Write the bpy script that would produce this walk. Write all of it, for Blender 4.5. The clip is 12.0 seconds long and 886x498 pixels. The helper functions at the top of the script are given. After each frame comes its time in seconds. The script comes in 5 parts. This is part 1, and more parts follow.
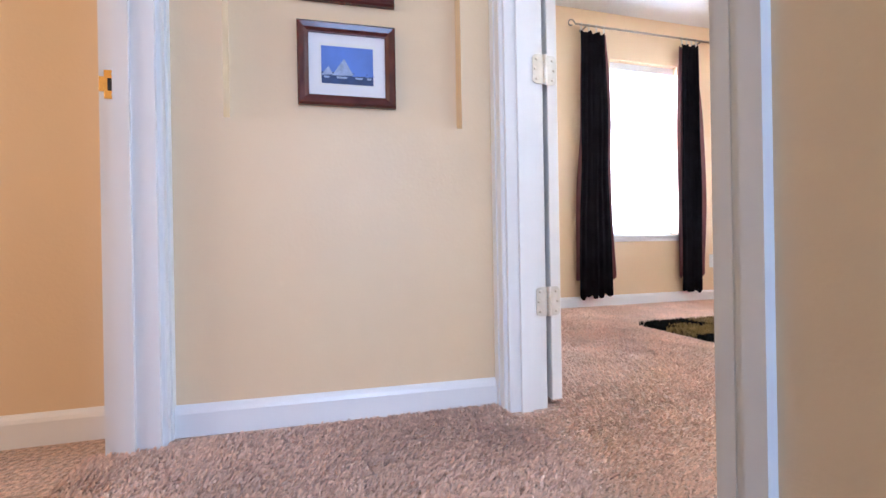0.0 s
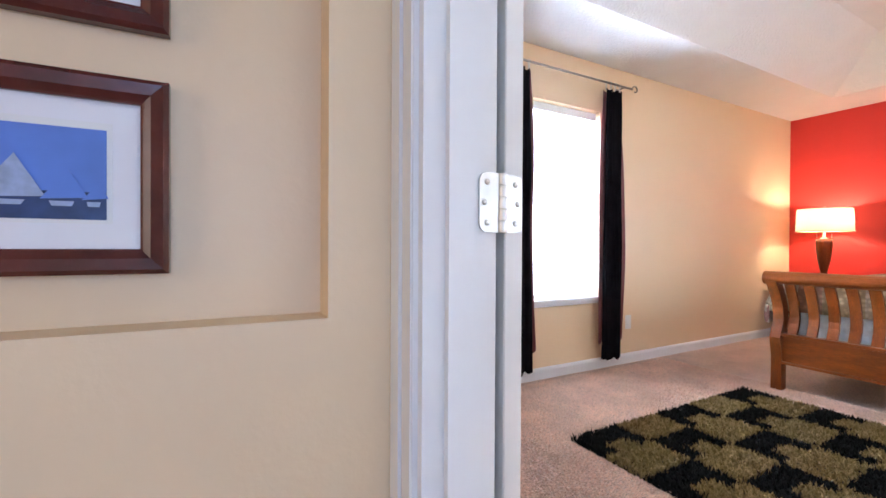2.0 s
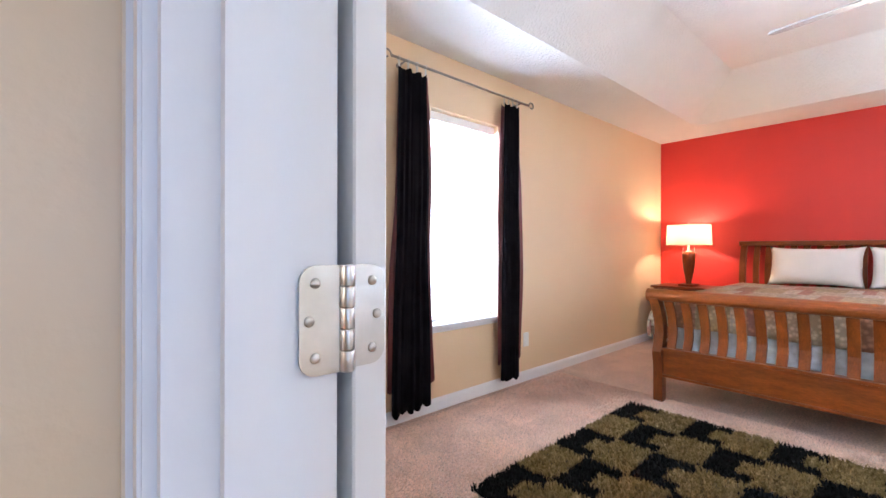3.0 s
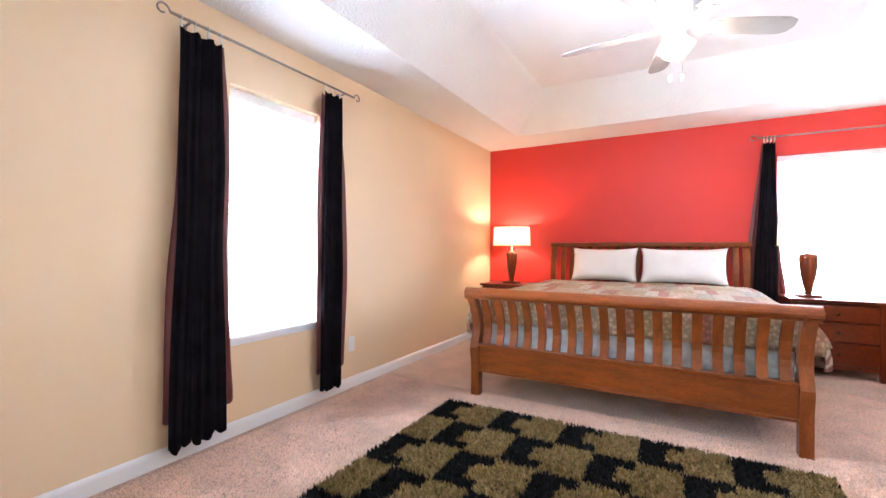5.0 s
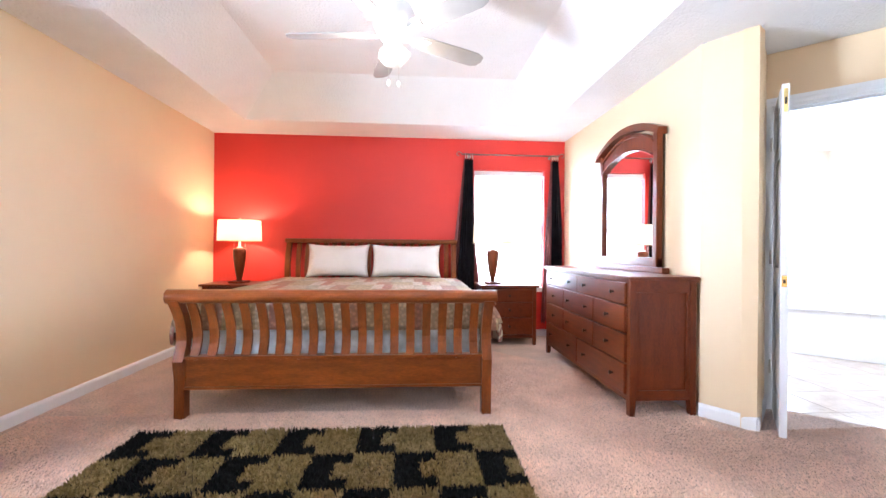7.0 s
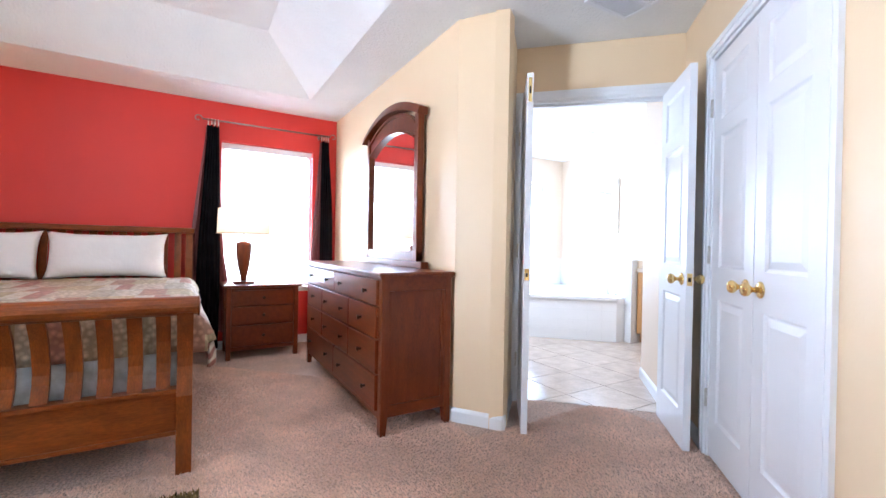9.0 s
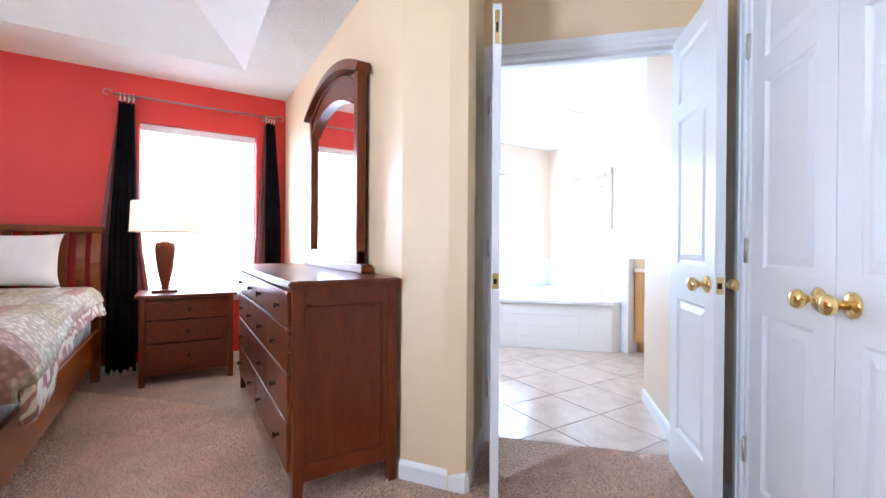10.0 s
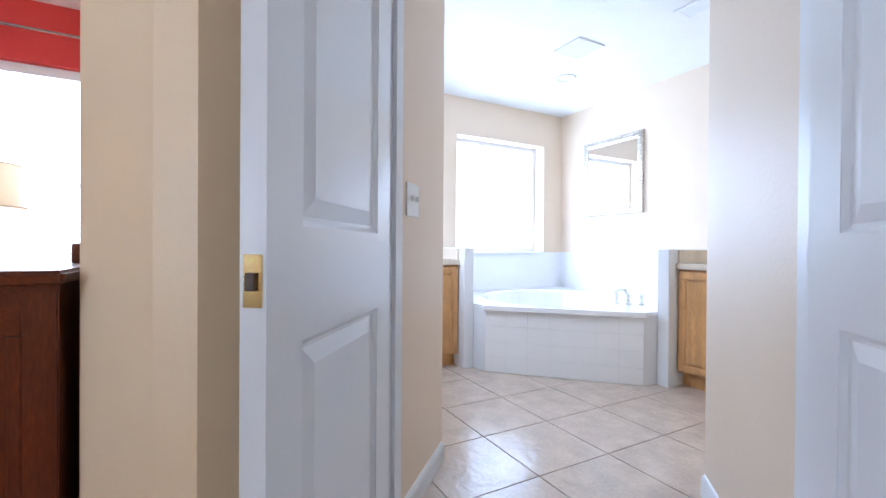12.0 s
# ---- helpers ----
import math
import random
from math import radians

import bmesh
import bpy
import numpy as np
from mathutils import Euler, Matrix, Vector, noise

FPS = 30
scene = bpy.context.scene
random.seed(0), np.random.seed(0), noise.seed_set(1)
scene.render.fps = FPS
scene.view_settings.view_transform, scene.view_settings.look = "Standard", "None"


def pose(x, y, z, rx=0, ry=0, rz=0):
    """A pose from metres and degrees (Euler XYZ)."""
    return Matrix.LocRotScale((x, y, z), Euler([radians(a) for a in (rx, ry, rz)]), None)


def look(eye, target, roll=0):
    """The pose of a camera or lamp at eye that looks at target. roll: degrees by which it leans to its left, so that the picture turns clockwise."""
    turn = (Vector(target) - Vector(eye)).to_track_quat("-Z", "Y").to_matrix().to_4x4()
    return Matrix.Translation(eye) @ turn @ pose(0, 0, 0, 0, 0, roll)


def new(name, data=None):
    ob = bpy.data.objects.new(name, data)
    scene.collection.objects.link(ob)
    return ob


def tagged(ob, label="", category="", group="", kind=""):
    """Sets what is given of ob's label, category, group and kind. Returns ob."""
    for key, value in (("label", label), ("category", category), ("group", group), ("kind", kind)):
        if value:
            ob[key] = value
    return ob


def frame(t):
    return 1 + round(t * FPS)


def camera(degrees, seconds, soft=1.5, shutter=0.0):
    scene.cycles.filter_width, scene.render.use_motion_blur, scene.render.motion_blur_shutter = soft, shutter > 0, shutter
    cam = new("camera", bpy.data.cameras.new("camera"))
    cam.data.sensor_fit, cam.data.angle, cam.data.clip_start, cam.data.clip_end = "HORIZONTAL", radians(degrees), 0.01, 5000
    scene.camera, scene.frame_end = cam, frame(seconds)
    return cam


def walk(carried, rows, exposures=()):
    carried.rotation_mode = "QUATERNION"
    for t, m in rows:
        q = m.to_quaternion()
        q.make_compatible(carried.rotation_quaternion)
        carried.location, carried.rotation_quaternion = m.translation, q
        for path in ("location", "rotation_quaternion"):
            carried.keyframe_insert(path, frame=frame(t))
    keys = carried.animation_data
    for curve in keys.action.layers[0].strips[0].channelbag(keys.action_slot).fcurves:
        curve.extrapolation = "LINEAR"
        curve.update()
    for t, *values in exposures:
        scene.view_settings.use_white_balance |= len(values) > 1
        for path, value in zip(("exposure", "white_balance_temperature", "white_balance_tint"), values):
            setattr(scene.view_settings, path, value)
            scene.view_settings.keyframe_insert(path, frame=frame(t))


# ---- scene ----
cam = camera(92.8, 12.0)
PATH = [
    (0, (0.593, 1.073, 0.491), (1.121, 3.002, 0.489), -1.0),
    (0.5, (0.639, 1.272, 0.603), (1.154, 3.204, 0.607), -0.9),
    (1, (0.674, 1.431, 0.744), (1.226, 3.353, 0.75), -0.6),
    (1.5, (0.76, 1.571, 0.878), (1.501, 3.429, 0.874), -0.1),
    (2, (0.858, 1.71, 0.965), (1.812, 3.468, 0.951), 0.3),
    (2.5, (0.953, 1.853, 1.043), (2.11, 3.485, 1.039), 0.3),
    (3, (1.064, 1.906, 1.088), (2.391, 3.403, 1.087), 0.1),
    (3.2, (1.134, 1.956, 1.091), (2.544, 3.374, 1.086), 0.5),
    (5, (1.364, 1.81, 1.087), (3.105, 2.794, 1.088), 0.3),
    (5.5, (1.407, 1.791, 1.078), (3.261, 2.541, 1.078), 0.5),
    (6, (1.45, 1.781, 1.075), (3.39, 2.265, 1.075), 0.4),
    (6.5, (1.496, 1.749, 1.062), (3.486, 1.943, 1.067), 0.6),
    (7, (1.518, 1.707, 1.066), (3.514, 1.572, 1.066), 0.5),
    (7.5, (1.537, 1.663, 1.04), (3.485, 1.206, 1.055), 0.6),
    (7.7, (1.564, 1.625, 1.049), (3.481, 1.057, 1.058), 0.6),
    (9.3, (2.124, 1.077, 1.045), (3.827, 0.028, 1.037), 0.8),
    (9.5, (2.21, 0.979, 1.041), (3.909, -0.076, 1.034), 0.6),
    (10, (2.434, 0.696, 1.038), (4.133, -0.359, 1.027), 0.4),
    (10.5, (2.635, 0.393, 1.028), (4.337, -0.657, 1.018), 0.3),
    (11, (2.825, 0.126, 1.022), (4.536, -0.91, 1.012), 0.3),
    (11.5, (3.012, -0.125, 0.99), (4.742, -1.128, 0.978), 0.4),
    (12, (3.22, -0.345, 0.943), (4.978, -1.298, 0.931), 0.4),
]
EXPO = [(t, e, 6150, 17) for t, e in ((0.0, 0.95), (0.5, 0.83), (1.5, 0.65), (2.5, 0.55), (3.0, 0.55), (5.0, 0.8), (7.5, 0.65), (9.5, 0.12), (10.0, 0.1), (11.0, -0.28), (12.0, -0.5))]
walk(cam, [(t, look(eye, target, roll)) for t, eye, target, roll in PATH], EXPO)

# ---- world and light ----
world = bpy.data.worlds.new("world")
scene.world = world
world.use_nodes = True
wn = world.node_tree.nodes
sky = wn.new("ShaderNodeTexSky")
sky.sky_type, sky.sun_disc = "NISHITA", False
sky.sun_elevation, sky.sun_rotation = radians(55), radians(200)
wn["Background"].inputs[1].default_value = 0.12
world.node_tree.links.new(sky.outputs[0], wn["Background"].inputs[0])

sun = new("sun", bpy.data.lights.new("sun", "SUN"))
sun.data.energy, sun.data.angle, sun.data.color = 3.0, radians(0.5), (1.0, 0.95, 0.88)
sun.matrix_world = look((0, 0, 10), (-2.2, 5.5, 0))


def area(name, eye, target, w, h, watts, colour):
    d = bpy.data.lights.new(name, "AREA")
    d.shape, d.size, d.size_y, d.energy, d.color = "RECTANGLE", w, h, watts, colour
    ob = new(name, d)
    ob.matrix_world = look(eye, target)
    return ob


def bulb(name, at, watts, colour, radius=0.04):
    d = bpy.data.lights.new(name, "POINT")
    d.energy, d.color, d.shadow_soft_size = watts, colour, radius
    ob = new(name, d)
    ob.location = at
    return ob


DAY = (0.66, 0.82, 1.0)
WARM = (1.0, 0.80, 0.55)
area("daylight_bedroom_side", (3.205, 4.30, 1.31), (3.205, 0, 1.31), 0.72, 1.5, 285, DAY)
area("daylight_bedroom_end", (6.88, 0.55, 1.32), (0, 0.55, 1.32), 0.9, 1.46, 200, DAY)
area("daylight_bath", (7.06, -3.0125, 1.475), (0, -3.0125, 1.475), 1.12, 1.17, 69, (0.54, 0.73, 1.0))
area("daylight_bath_side", (5.8, -1.19, 1.55), (5.3, -4, 1.0), 1.05, 1.05, 36, (0.58, 0.77, 1.0))
area("daylight_stair", (0.64, -1.62, 1.3), (0.64, 2, 1.1), 0.9, 1.5, 29, (0.31, 0.56, 1.0))
# unseen warm lamp, added beyond the side room to brighten the hall
area("warm_fill_side_room", (-2.26, 1.3, 1.4), (0, 1.5, 1.2), 0.9, 1.2, 16, (1.0, 0.86, 0.68))
bulb("lamp_bulb_a", (6.36, 3.65, 1.29), 15, WARM)
bulb("lamp_bulb_b", (6.36, 0.80, 1.26), 3, WARM)
for k in range(3):
    a = radians(95 + 120 * k)
    bulb("fan_bulb", (4.065 + 0.13 * math.cos(a), 1.84 + 0.13 * math.sin(a), 2.2), 4.5, (1.0, 0.90, 0.78), 0.03)


# ---- materials ----
def mat(name, base, rough=0.6, metal=0.0, vary=0.12, scale=6.0, grain=0.0, grain_scale=120.0, bump=0.0, bump_scale=150.0,
        stretch=(1, 1, 1), second=None, second_scale=3.0, coat=0.0, sheen=0.0, bump_dist=0.004, spec=0.5):
    m = bpy.data.materials.new(name)
    m.use_nodes = True
    nt = m.node_tree
    b = nt.nodes["Principled BSDF"]
    b.inputs["Roughness"].default_value = rough
    b.inputs["Metallic"].default_value = metal
    b.inputs["Coat Weight"].default_value = coat
    b.inputs["Sheen Weight"].default_value = sheen
    b.inputs["Specular IOR Level"].default_value = spec
    tc = nt.nodes.new("ShaderNodeTexCoord")
    mp = nt.nodes.new("ShaderNodeMapping")
    mp.inputs["Scale"].default_value = stretch
    geo = nt.nodes.new("ShaderNodeNewGeometry")
    nt.links.new(geo.outputs["Position"], mp.inputs[0])
    n1 = nt.nodes.new("ShaderNodeTexNoise")
    n1.inputs["Scale"].default_value, n1.inputs["Detail"].default_value = scale, 4
    nt.links.new(mp.outputs[0], n1.inputs["Vector"])
    ramp = nt.nodes.new("ShaderNodeValToRGB")
    dark = [c * (1 - vary) for c in base]
    lite = [min(1, c * (1 + vary)) for c in (second or base)]
    ramp.color_ramp.elements[0].color, ramp.color_ramp.elements[1].color = (*dark, 1), (*lite, 1)
    ramp.color_ramp.elements[0].position, ramp.color_ramp.elements[1].position = 0.3, 0.7
    nt.links.new(n1.outputs[0], ramp.inputs[0])
    out = ramp.outputs[0]
    if grain:
        n2 = nt.nodes.new("ShaderNodeTexNoise")
        n2.inputs["Scale"].default_value, n2.inputs["Detail"].default_value = grain_scale, 2
        nt.links.new(mp.outputs[0], n2.inputs["Vector"])
        mr = nt.nodes.new("ShaderNodeMapRange")
        mr.inputs[1].default_value, mr.inputs[2].default_value = 0.3, 0.7
        mr.inputs[3].default_value, mr.inputs[4].default_value = 1 - grain, 1 + grain
        nt.links.new(n2.outputs[0], mr.inputs[0])
        mx = nt.nodes.new("ShaderNodeMix")
        mx.data_type, mx.blend_type = "RGBA", "MULTIPLY"
        mx.inputs[0].default_value = 1
        nt.links.new(out, mx.inputs[6])
        nt.links.new(mr.outputs[0], mx.inputs[7])
        out = mx.outputs[2]
    nt.links.new(out, b.inputs["Base Color"])
    if bump:
        n3 = nt.nodes.new("ShaderNodeTexNoise")
        n3.inputs["Scale"].default_value, n3.inputs["Detail"].default_value = bump_scale, 3
        nt.links.new(mp.outputs[0], n3.inputs["Vector"])
        bp = nt.nodes.new("ShaderNodeBump")
        bp.inputs["Strength"].default_value, bp.inputs["Distance"].default_value = bump, bump_dist
        nt.links.new(n3.outputs[0], bp.inputs["Height"])
        nt.links.new(bp.outputs[0], b.inputs["Normal"])
    return m


PEACH = mat("peach_wall_paint", (0.78, 0.592, 0.378), 0.45, vary=0.02, scale=1.5, bump=0.12, bump_scale=90)
RED = mat("red_wall_paint", (0.63, 0.032, 0.022), 0.5, vary=0.03, scale=1.5, bump=0.25, bump_scale=90)
BATHP = mat("bath_wall_paint", (0.80, 0.65, 0.50), 0.45, vary=0.02, scale=1.5, bump=0.2, bump_scale=90)
CEIL = mat("white_textured_ceiling", (0.82, 0.82, 0.80), 0.8, vary=0.02, scale=4, bump=0.9, bump_scale=55, bump_dist=0.008)
WHITE = mat("white_gloss_paint", (0.80, 0.81, 0.82), 0.28, vary=0.015, scale=3, bump=0.06, bump_scale=60)
CARPET = mat("beige_pink_carpet", (0.60, 0.415, 0.32), 0.95, vary=0.12, scale=5, grain=0.4, grain_scale=85, bump=1.0, bump_scale=75,
             bump_dist=0.02, sheen=0.3, spec=0.1)
PILE = mat("beige_pink_cut_pile", (0.80, 0.565, 0.445), 0.95, vary=0.13, scale=4, sheen=0.3, spec=0.1)


def vary_by_island(m, lo, hi):
    """Makes every loose piece of a mesh a little lighter or darker."""
    nt = m.node_tree
    b = nt.nodes["Principled BSDF"]
    src = b.inputs["Base Color"].links[0].from_socket
    geo, mr, mx = nt.nodes.new("ShaderNodeNewGeometry"), nt.nodes.new("ShaderNodeMapRange"), nt.nodes.new("ShaderNodeMix")
    mr.inputs[3].default_value, mr.inputs[4].default_value = lo, hi
    mx.data_type, mx.blend_type = "RGBA", "MULTIPLY"
    mx.inputs[0].default_value = 1
    nt.links.new(geo.outputs["Random Per Island"], mr.inputs[0])
    nt.links.new(src, mx.inputs[6])
    nt.links.new(mr.outputs[0], mx.inputs[7])
    nt.links.new(mx.outputs[2], b.inputs["Base Color"])


vary_by_island(PILE, 0.84, 1.14)
CHERRY = mat("cherry_wood", (0.128, 0.0245, 0.0055), 0.3, vary=0.2, scale=5, stretch=(6, 6, 1), grain=0.18, grain_scale=40, coat=0.05, spec=0.28)
CHERRYH = mat("cherry_wood_level_grain", (0.128, 0.0245, 0.0055), 0.3, vary=0.22, scale=5, stretch=(1, 6, 6), grain=0.18, grain_scale=40, coat=0.05, spec=0.28)
OAK = mat("honey_brown_bed_wood", (0.19, 0.045, 0.008), 0.3, vary=0.24, scale=5, stretch=(6, 1, 6), grain=0.2, grain_scale=40, coat=0.03, spec=0.3)
OAKV = mat("honey_brown_bed_wood_upright", (0.19, 0.045, 0.008), 0.3, vary=0.24, scale=5, stretch=(6, 6, 1), grain=0.2, grain_scale=40, coat=0.03, spec=0.3)
MAPLE = mat("honey_maple", (0.62, 0.33, 0.13), 0.35, vary=0.15, scale=5, stretch=(6, 6, 1), grain=0.1, grain_scale=40)
BRASS = mat("polished_brass", (0.86, 0.64, 0.28), 0.16, 1.0, vary=0.06, scale=30)
STEEL = mat("brushed_nickel", (0.62, 0.60, 0.55), 0.28, 1.0, vary=0.08, scale=30)
ZINC = mat("zinc_plated_hinge", (0.70, 0.70, 0.66), 0.3, 1.0, vary=0.15, scale=25, second=(0.66, 0.66, 0.64))
ROD = mat("dark_nickel_rod", (0.30, 0.27, 0.24), 0.3, 1.0, vary=0.1, scale=20)
BLACK = mat("black_velvet", (0.009, 0.008, 0.010), 0.95, vary=0.3, scale=8, bump=0.3, bump_scale=300, spec=0.03)
MAROON = mat("maroon_satin", (0.15, 0.035, 0.035), 0.3, vary=0.2, scale=6, bump=0.2, bump_scale=20)
PILLOW = mat("white_cotton", (0.88, 0.88, 0.88), 0.9, vary=0.03, scale=5, bump=0.4, bump_scale=14, bump_dist=0.012)
SHEET = mat("pale_blue_box_spring_cover", (0.56, 0.62, 0.65), 0.85, vary=0.38, scale=11, bump=0.6, bump_scale=18, bump_dist=0.015)
KNOB = mat("dark_bronze_knob", (0.045, 0.028, 0.02), 0.35, 0.8, vary=0.1, scale=20)
GLASSW = mat("frosted_white_glass", (0.9, 0.88, 0.82), 0.3, vary=0.02)
TUBW = mat("white_acrylic", (0.88, 0.88, 0.88), 0.15, vary=0.01, coat=0.3)
GROUT = mat("grey_grout", (0.30, 0.27, 0.24), 0.9, vary=0.15, scale=20)
TILE = mat("cream_floor_tile", (0.64, 0.53, 0.44), 0.17, vary=0.12, scale=7, grain=0.06, grain_scale=60, bump=0.55, bump_scale=24, bump_dist=0.006)
COUNTER = mat("cream_cultured_marble", (0.72, 0.62, 0.50), 0.25, vary=0.08, scale=9)
FRAMEW = mat("mahogany_picture_frame", (0.09, 0.018, 0.014), 0.25, vary=0.25, scale=20, coat=0.3)
MATW = mat("white_picture_mat", (0.82, 0.82, 0.84), 0.6, vary=0.01)
PRINTS = mat("blue_print_sky", (0.10, 0.20, 0.58), 0.4, vary=0.2, scale=8)
PRINTD = mat("dark_blue_print_sea", (0.02, 0.045, 0.14), 0.4, vary=0.3, scale=40)
PRINTW = mat("pale_print_sail", (0.34, 0.42, 0.60), 0.5, vary=0.2, scale=60)
PLASTIC = mat("white_plastic", (0.8, 0.8, 0.78), 0.35, vary=0.01)
DARK = mat("dark_void", (0.02, 0.02, 0.02), 0.9)
SILVERF = mat("silver_ornate_frame", (0.62, 0.58, 0.52), 0.3, 0.85, vary=0.25, scale=60, bump=0.5, bump_scale=70)
PILED = mat("black_shag_pile", (0.012, 0.013, 0.013), 0.95, vary=0.3, scale=60, spec=0.1)
PILEO = mat("olive_shag_pile", (0.25, 0.175, 0.075), 0.95, vary=0.35, scale=55, grain=0.3, grain_scale=200, spec=0.1)
BLADE = mat("white_washed_fan_blade", (0.36, 0.345, 0.32), 0.4, vary=0.06, scale=10)

TRIMC = mat("tan_shade_binding", (0.45, 0.33, 0.20), 0.8, vary=0.08)
MIRROR = mat("mirror_glass", (0.92, 0.93, 0.93), 0.01, 1.0, vary=0.0)


def clear_glass():
    m = bpy.data.materials.new("window_glass")
    m.use_nodes = True
    b = m.node_tree.nodes["Principled BSDF"]
    b.inputs["Transmission Weight"].default_value, b.inputs["Roughness"].default_value, b.inputs["IOR"].default_value = 1.0, 0.0, 1.45
    return m


def see_through(name, base, share):
    """Cloth, vinyl or paper that lets part of the light through."""
    m = bpy.data.materials.new(name)
    m.use_nodes = True
    nt = m.node_tree
    b, o = nt.nodes["Principled BSDF"], nt.nodes["Material Output"]
    b.inputs["Base Color"].default_value, b.inputs["Roughness"].default_value = (*base, 1), 0.6
    tr, mx = nt.nodes.new("ShaderNodeBsdfTranslucent"), nt.nodes.new("ShaderNodeMixShader")
    tr.inputs[0].default_value, mx.inputs[0].default_value = (*base, 1), share
    nt.links.new(b.outputs[0], mx.inputs[1])
    nt.links.new(tr.outputs[0], mx.inputs[2])
    nt.links.new(mx.outputs[0], o.inputs[0])
    return m


GLASS = clear_glass()
SLAT = see_through("white_vinyl_blind", (0.88, 0.88, 0.88), 0.6)
SHADE = see_through("cream_lamp_shade", (0.84, 0.74, 0.56), 0.22)
OPAL = see_through("opal_glass", (0.92, 0.90, 0.86), 0.7)


def quilt_material():
    m = mat("patchwork_quilt", (0.42, 0.33, 0.22), 0.9, vary=0.15, scale=30, bump=0.5, bump_scale=60, bump_dist=0.006)
    nt = m.node_tree
    b = nt.nodes["Principled BSDF"]
    geo = nt.nodes.new("ShaderNodeNewGeometry")
    sep = nt.nodes.new("ShaderNodeSeparateXYZ")
    tc = nt.nodes.new("ShaderNodeTexCoord")
    nt.links.new(tc.outputs["UV"], sep.inputs[0])
    fr = nt.nodes.new("ShaderNodeMath")
    fr.operation, fr.inputs[1].default_value = "MULTIPLY", 1.1
    nt.links.new(sep.outputs["Y"], fr.inputs[0])
    ops = []
    for op, val in (("MULTIPLY", 2.6), ("FLOOR", 0), ("MULTIPLY", 0.37)):
        o = nt.nodes.new("ShaderNodeMath")
        o.operation, o.inputs[1].default_value = op, val
        nt.links.new(ops[-1].outputs[0] if ops else sep.outputs["X"], o.inputs[0])
        ops.append(o)
    shift = nt.nodes.new("ShaderNodeMath")
    nt.links.new(fr.outputs[0], shift.inputs[0])
    nt.links.new(ops[-1].outputs[0], shift.inputs[1])
    f2 = nt.nodes.new("ShaderNodeMath")
    f2.operation = "FRACT"
    nt.links.new(shift.outputs[0], f2.inputs[0])
    ramp = nt.nodes.new("ShaderNodeValToRGB")
    r = ramp.color_ramp
    r.interpolation = "CONSTANT"
    r.elements[0].color, r.elements[1].color = (0.46, 0.36, 0.22, 1), (0.40, 0.22, 0.15, 1)
    r.elements[0].position, r.elements[1].position = 0.0, 0.22
    for p, c in ((0.36, (0.56, 0.47, 0.36)), (0.5, (0.44, 0.38, 0.28)), (0.62, (0.54, 0.42, 0.30)), (0.82, (0.42, 0.20, 0.15)), (0.9, (0.58, 0.50, 0.39))):
        e = r.elements.new(p)
        e.color = (*c, 1)
    nt.links.new(f2.outputs[0], ramp.inputs[0])
    n = nt.nodes.new("ShaderNodeTexVoronoi")
    n.inputs["Scale"].default_value = 38
    nt.links.new(geo.outputs["Position"], n.inputs["Vector"])
    mr = nt.nodes.new("ShaderNodeMapRange")
    mr.inputs[1].default_value, mr.inputs[2].default_value, mr.inputs[3].default_value, mr.inputs[4].default_value = 0.1, 0.6, 1.25, 0.65
    nt.links.new(n.outputs["Distance"], mr.inputs[0])
    mx = nt.nodes.new("ShaderNodeMix")
    mx.data_type, mx.blend_type = "RGBA", "MULTIPLY"
    mx.inputs[0].default_value = 1
    nt.links.new(ramp.outputs[0], mx.inputs[6])
    nt.links.new(mr.outputs[0], mx.inputs[7])
    nt.links.new(mx.outputs[2], b.inputs["Base Color"])
    return m


QUILT = quilt_material()


def paisley_material():
    """Rust and tan swirls for the border of the bed cover."""
    m = mat("paisley_border", (0.40, 0.27, 0.20), 0.9, vary=0.2, scale=26, bump=0.4, bump_scale=60, bump_dist=0.006)
    nt = m.node_tree
    wave, ramp, geo = nt.nodes.new("ShaderNodeTexWave"), nt.nodes.new("ShaderNodeValToRGB"), nt.nodes.new("ShaderNodeNewGeometry")
    wave.wave_type = "RINGS"
    wave.inputs["Scale"].default_value, wave.inputs["Distortion"].default_value, wave.inputs["Detail"].default_value = 6, 14, 2
    nt.links.new(geo.outputs["Position"], wave.inputs["Vector"])
    r = ramp.color_ramp
    r.elements[0].color, r.elements[1].color = (0.30, 0.13, 0.10, 1), (0.56, 0.47, 0.36, 1)
    r.elements[0].position, r.elements[1].position = 0.25, 0.7
    nt.links.new(wave.outputs["Color"], ramp.inputs[0])
    nt.links.new(ramp.outputs[0], nt.nodes["Principled BSDF"].inputs["Base Color"])
    return m


PAISLEY = paisley_material()


# ---- builders ----
def part(name, bm, material, parent=None, label="", smooth=False):
    me = bpy.data.meshes.new(name)
    bmesh.ops.recalc_face_normals(bm, faces=bm.faces)
    bm.to_mesh(me)
    bm.free()
    me.materials.append(material)
    if smooth:
        for p in me.polygons:
            p.use_smooth = True
    ob = new(name, me)
    if parent:
        ob.parent = parent
    if label:
        ob["label"] = label
    return ob


def thing(name, at, turn, label, category, group="", kind=""):
    ob = new(name)
    ob.empty_display_size = 0.1
    ob.matrix_world = pose(*at, 0, 0, turn)
    return tagged(ob, label, category, group, kind)


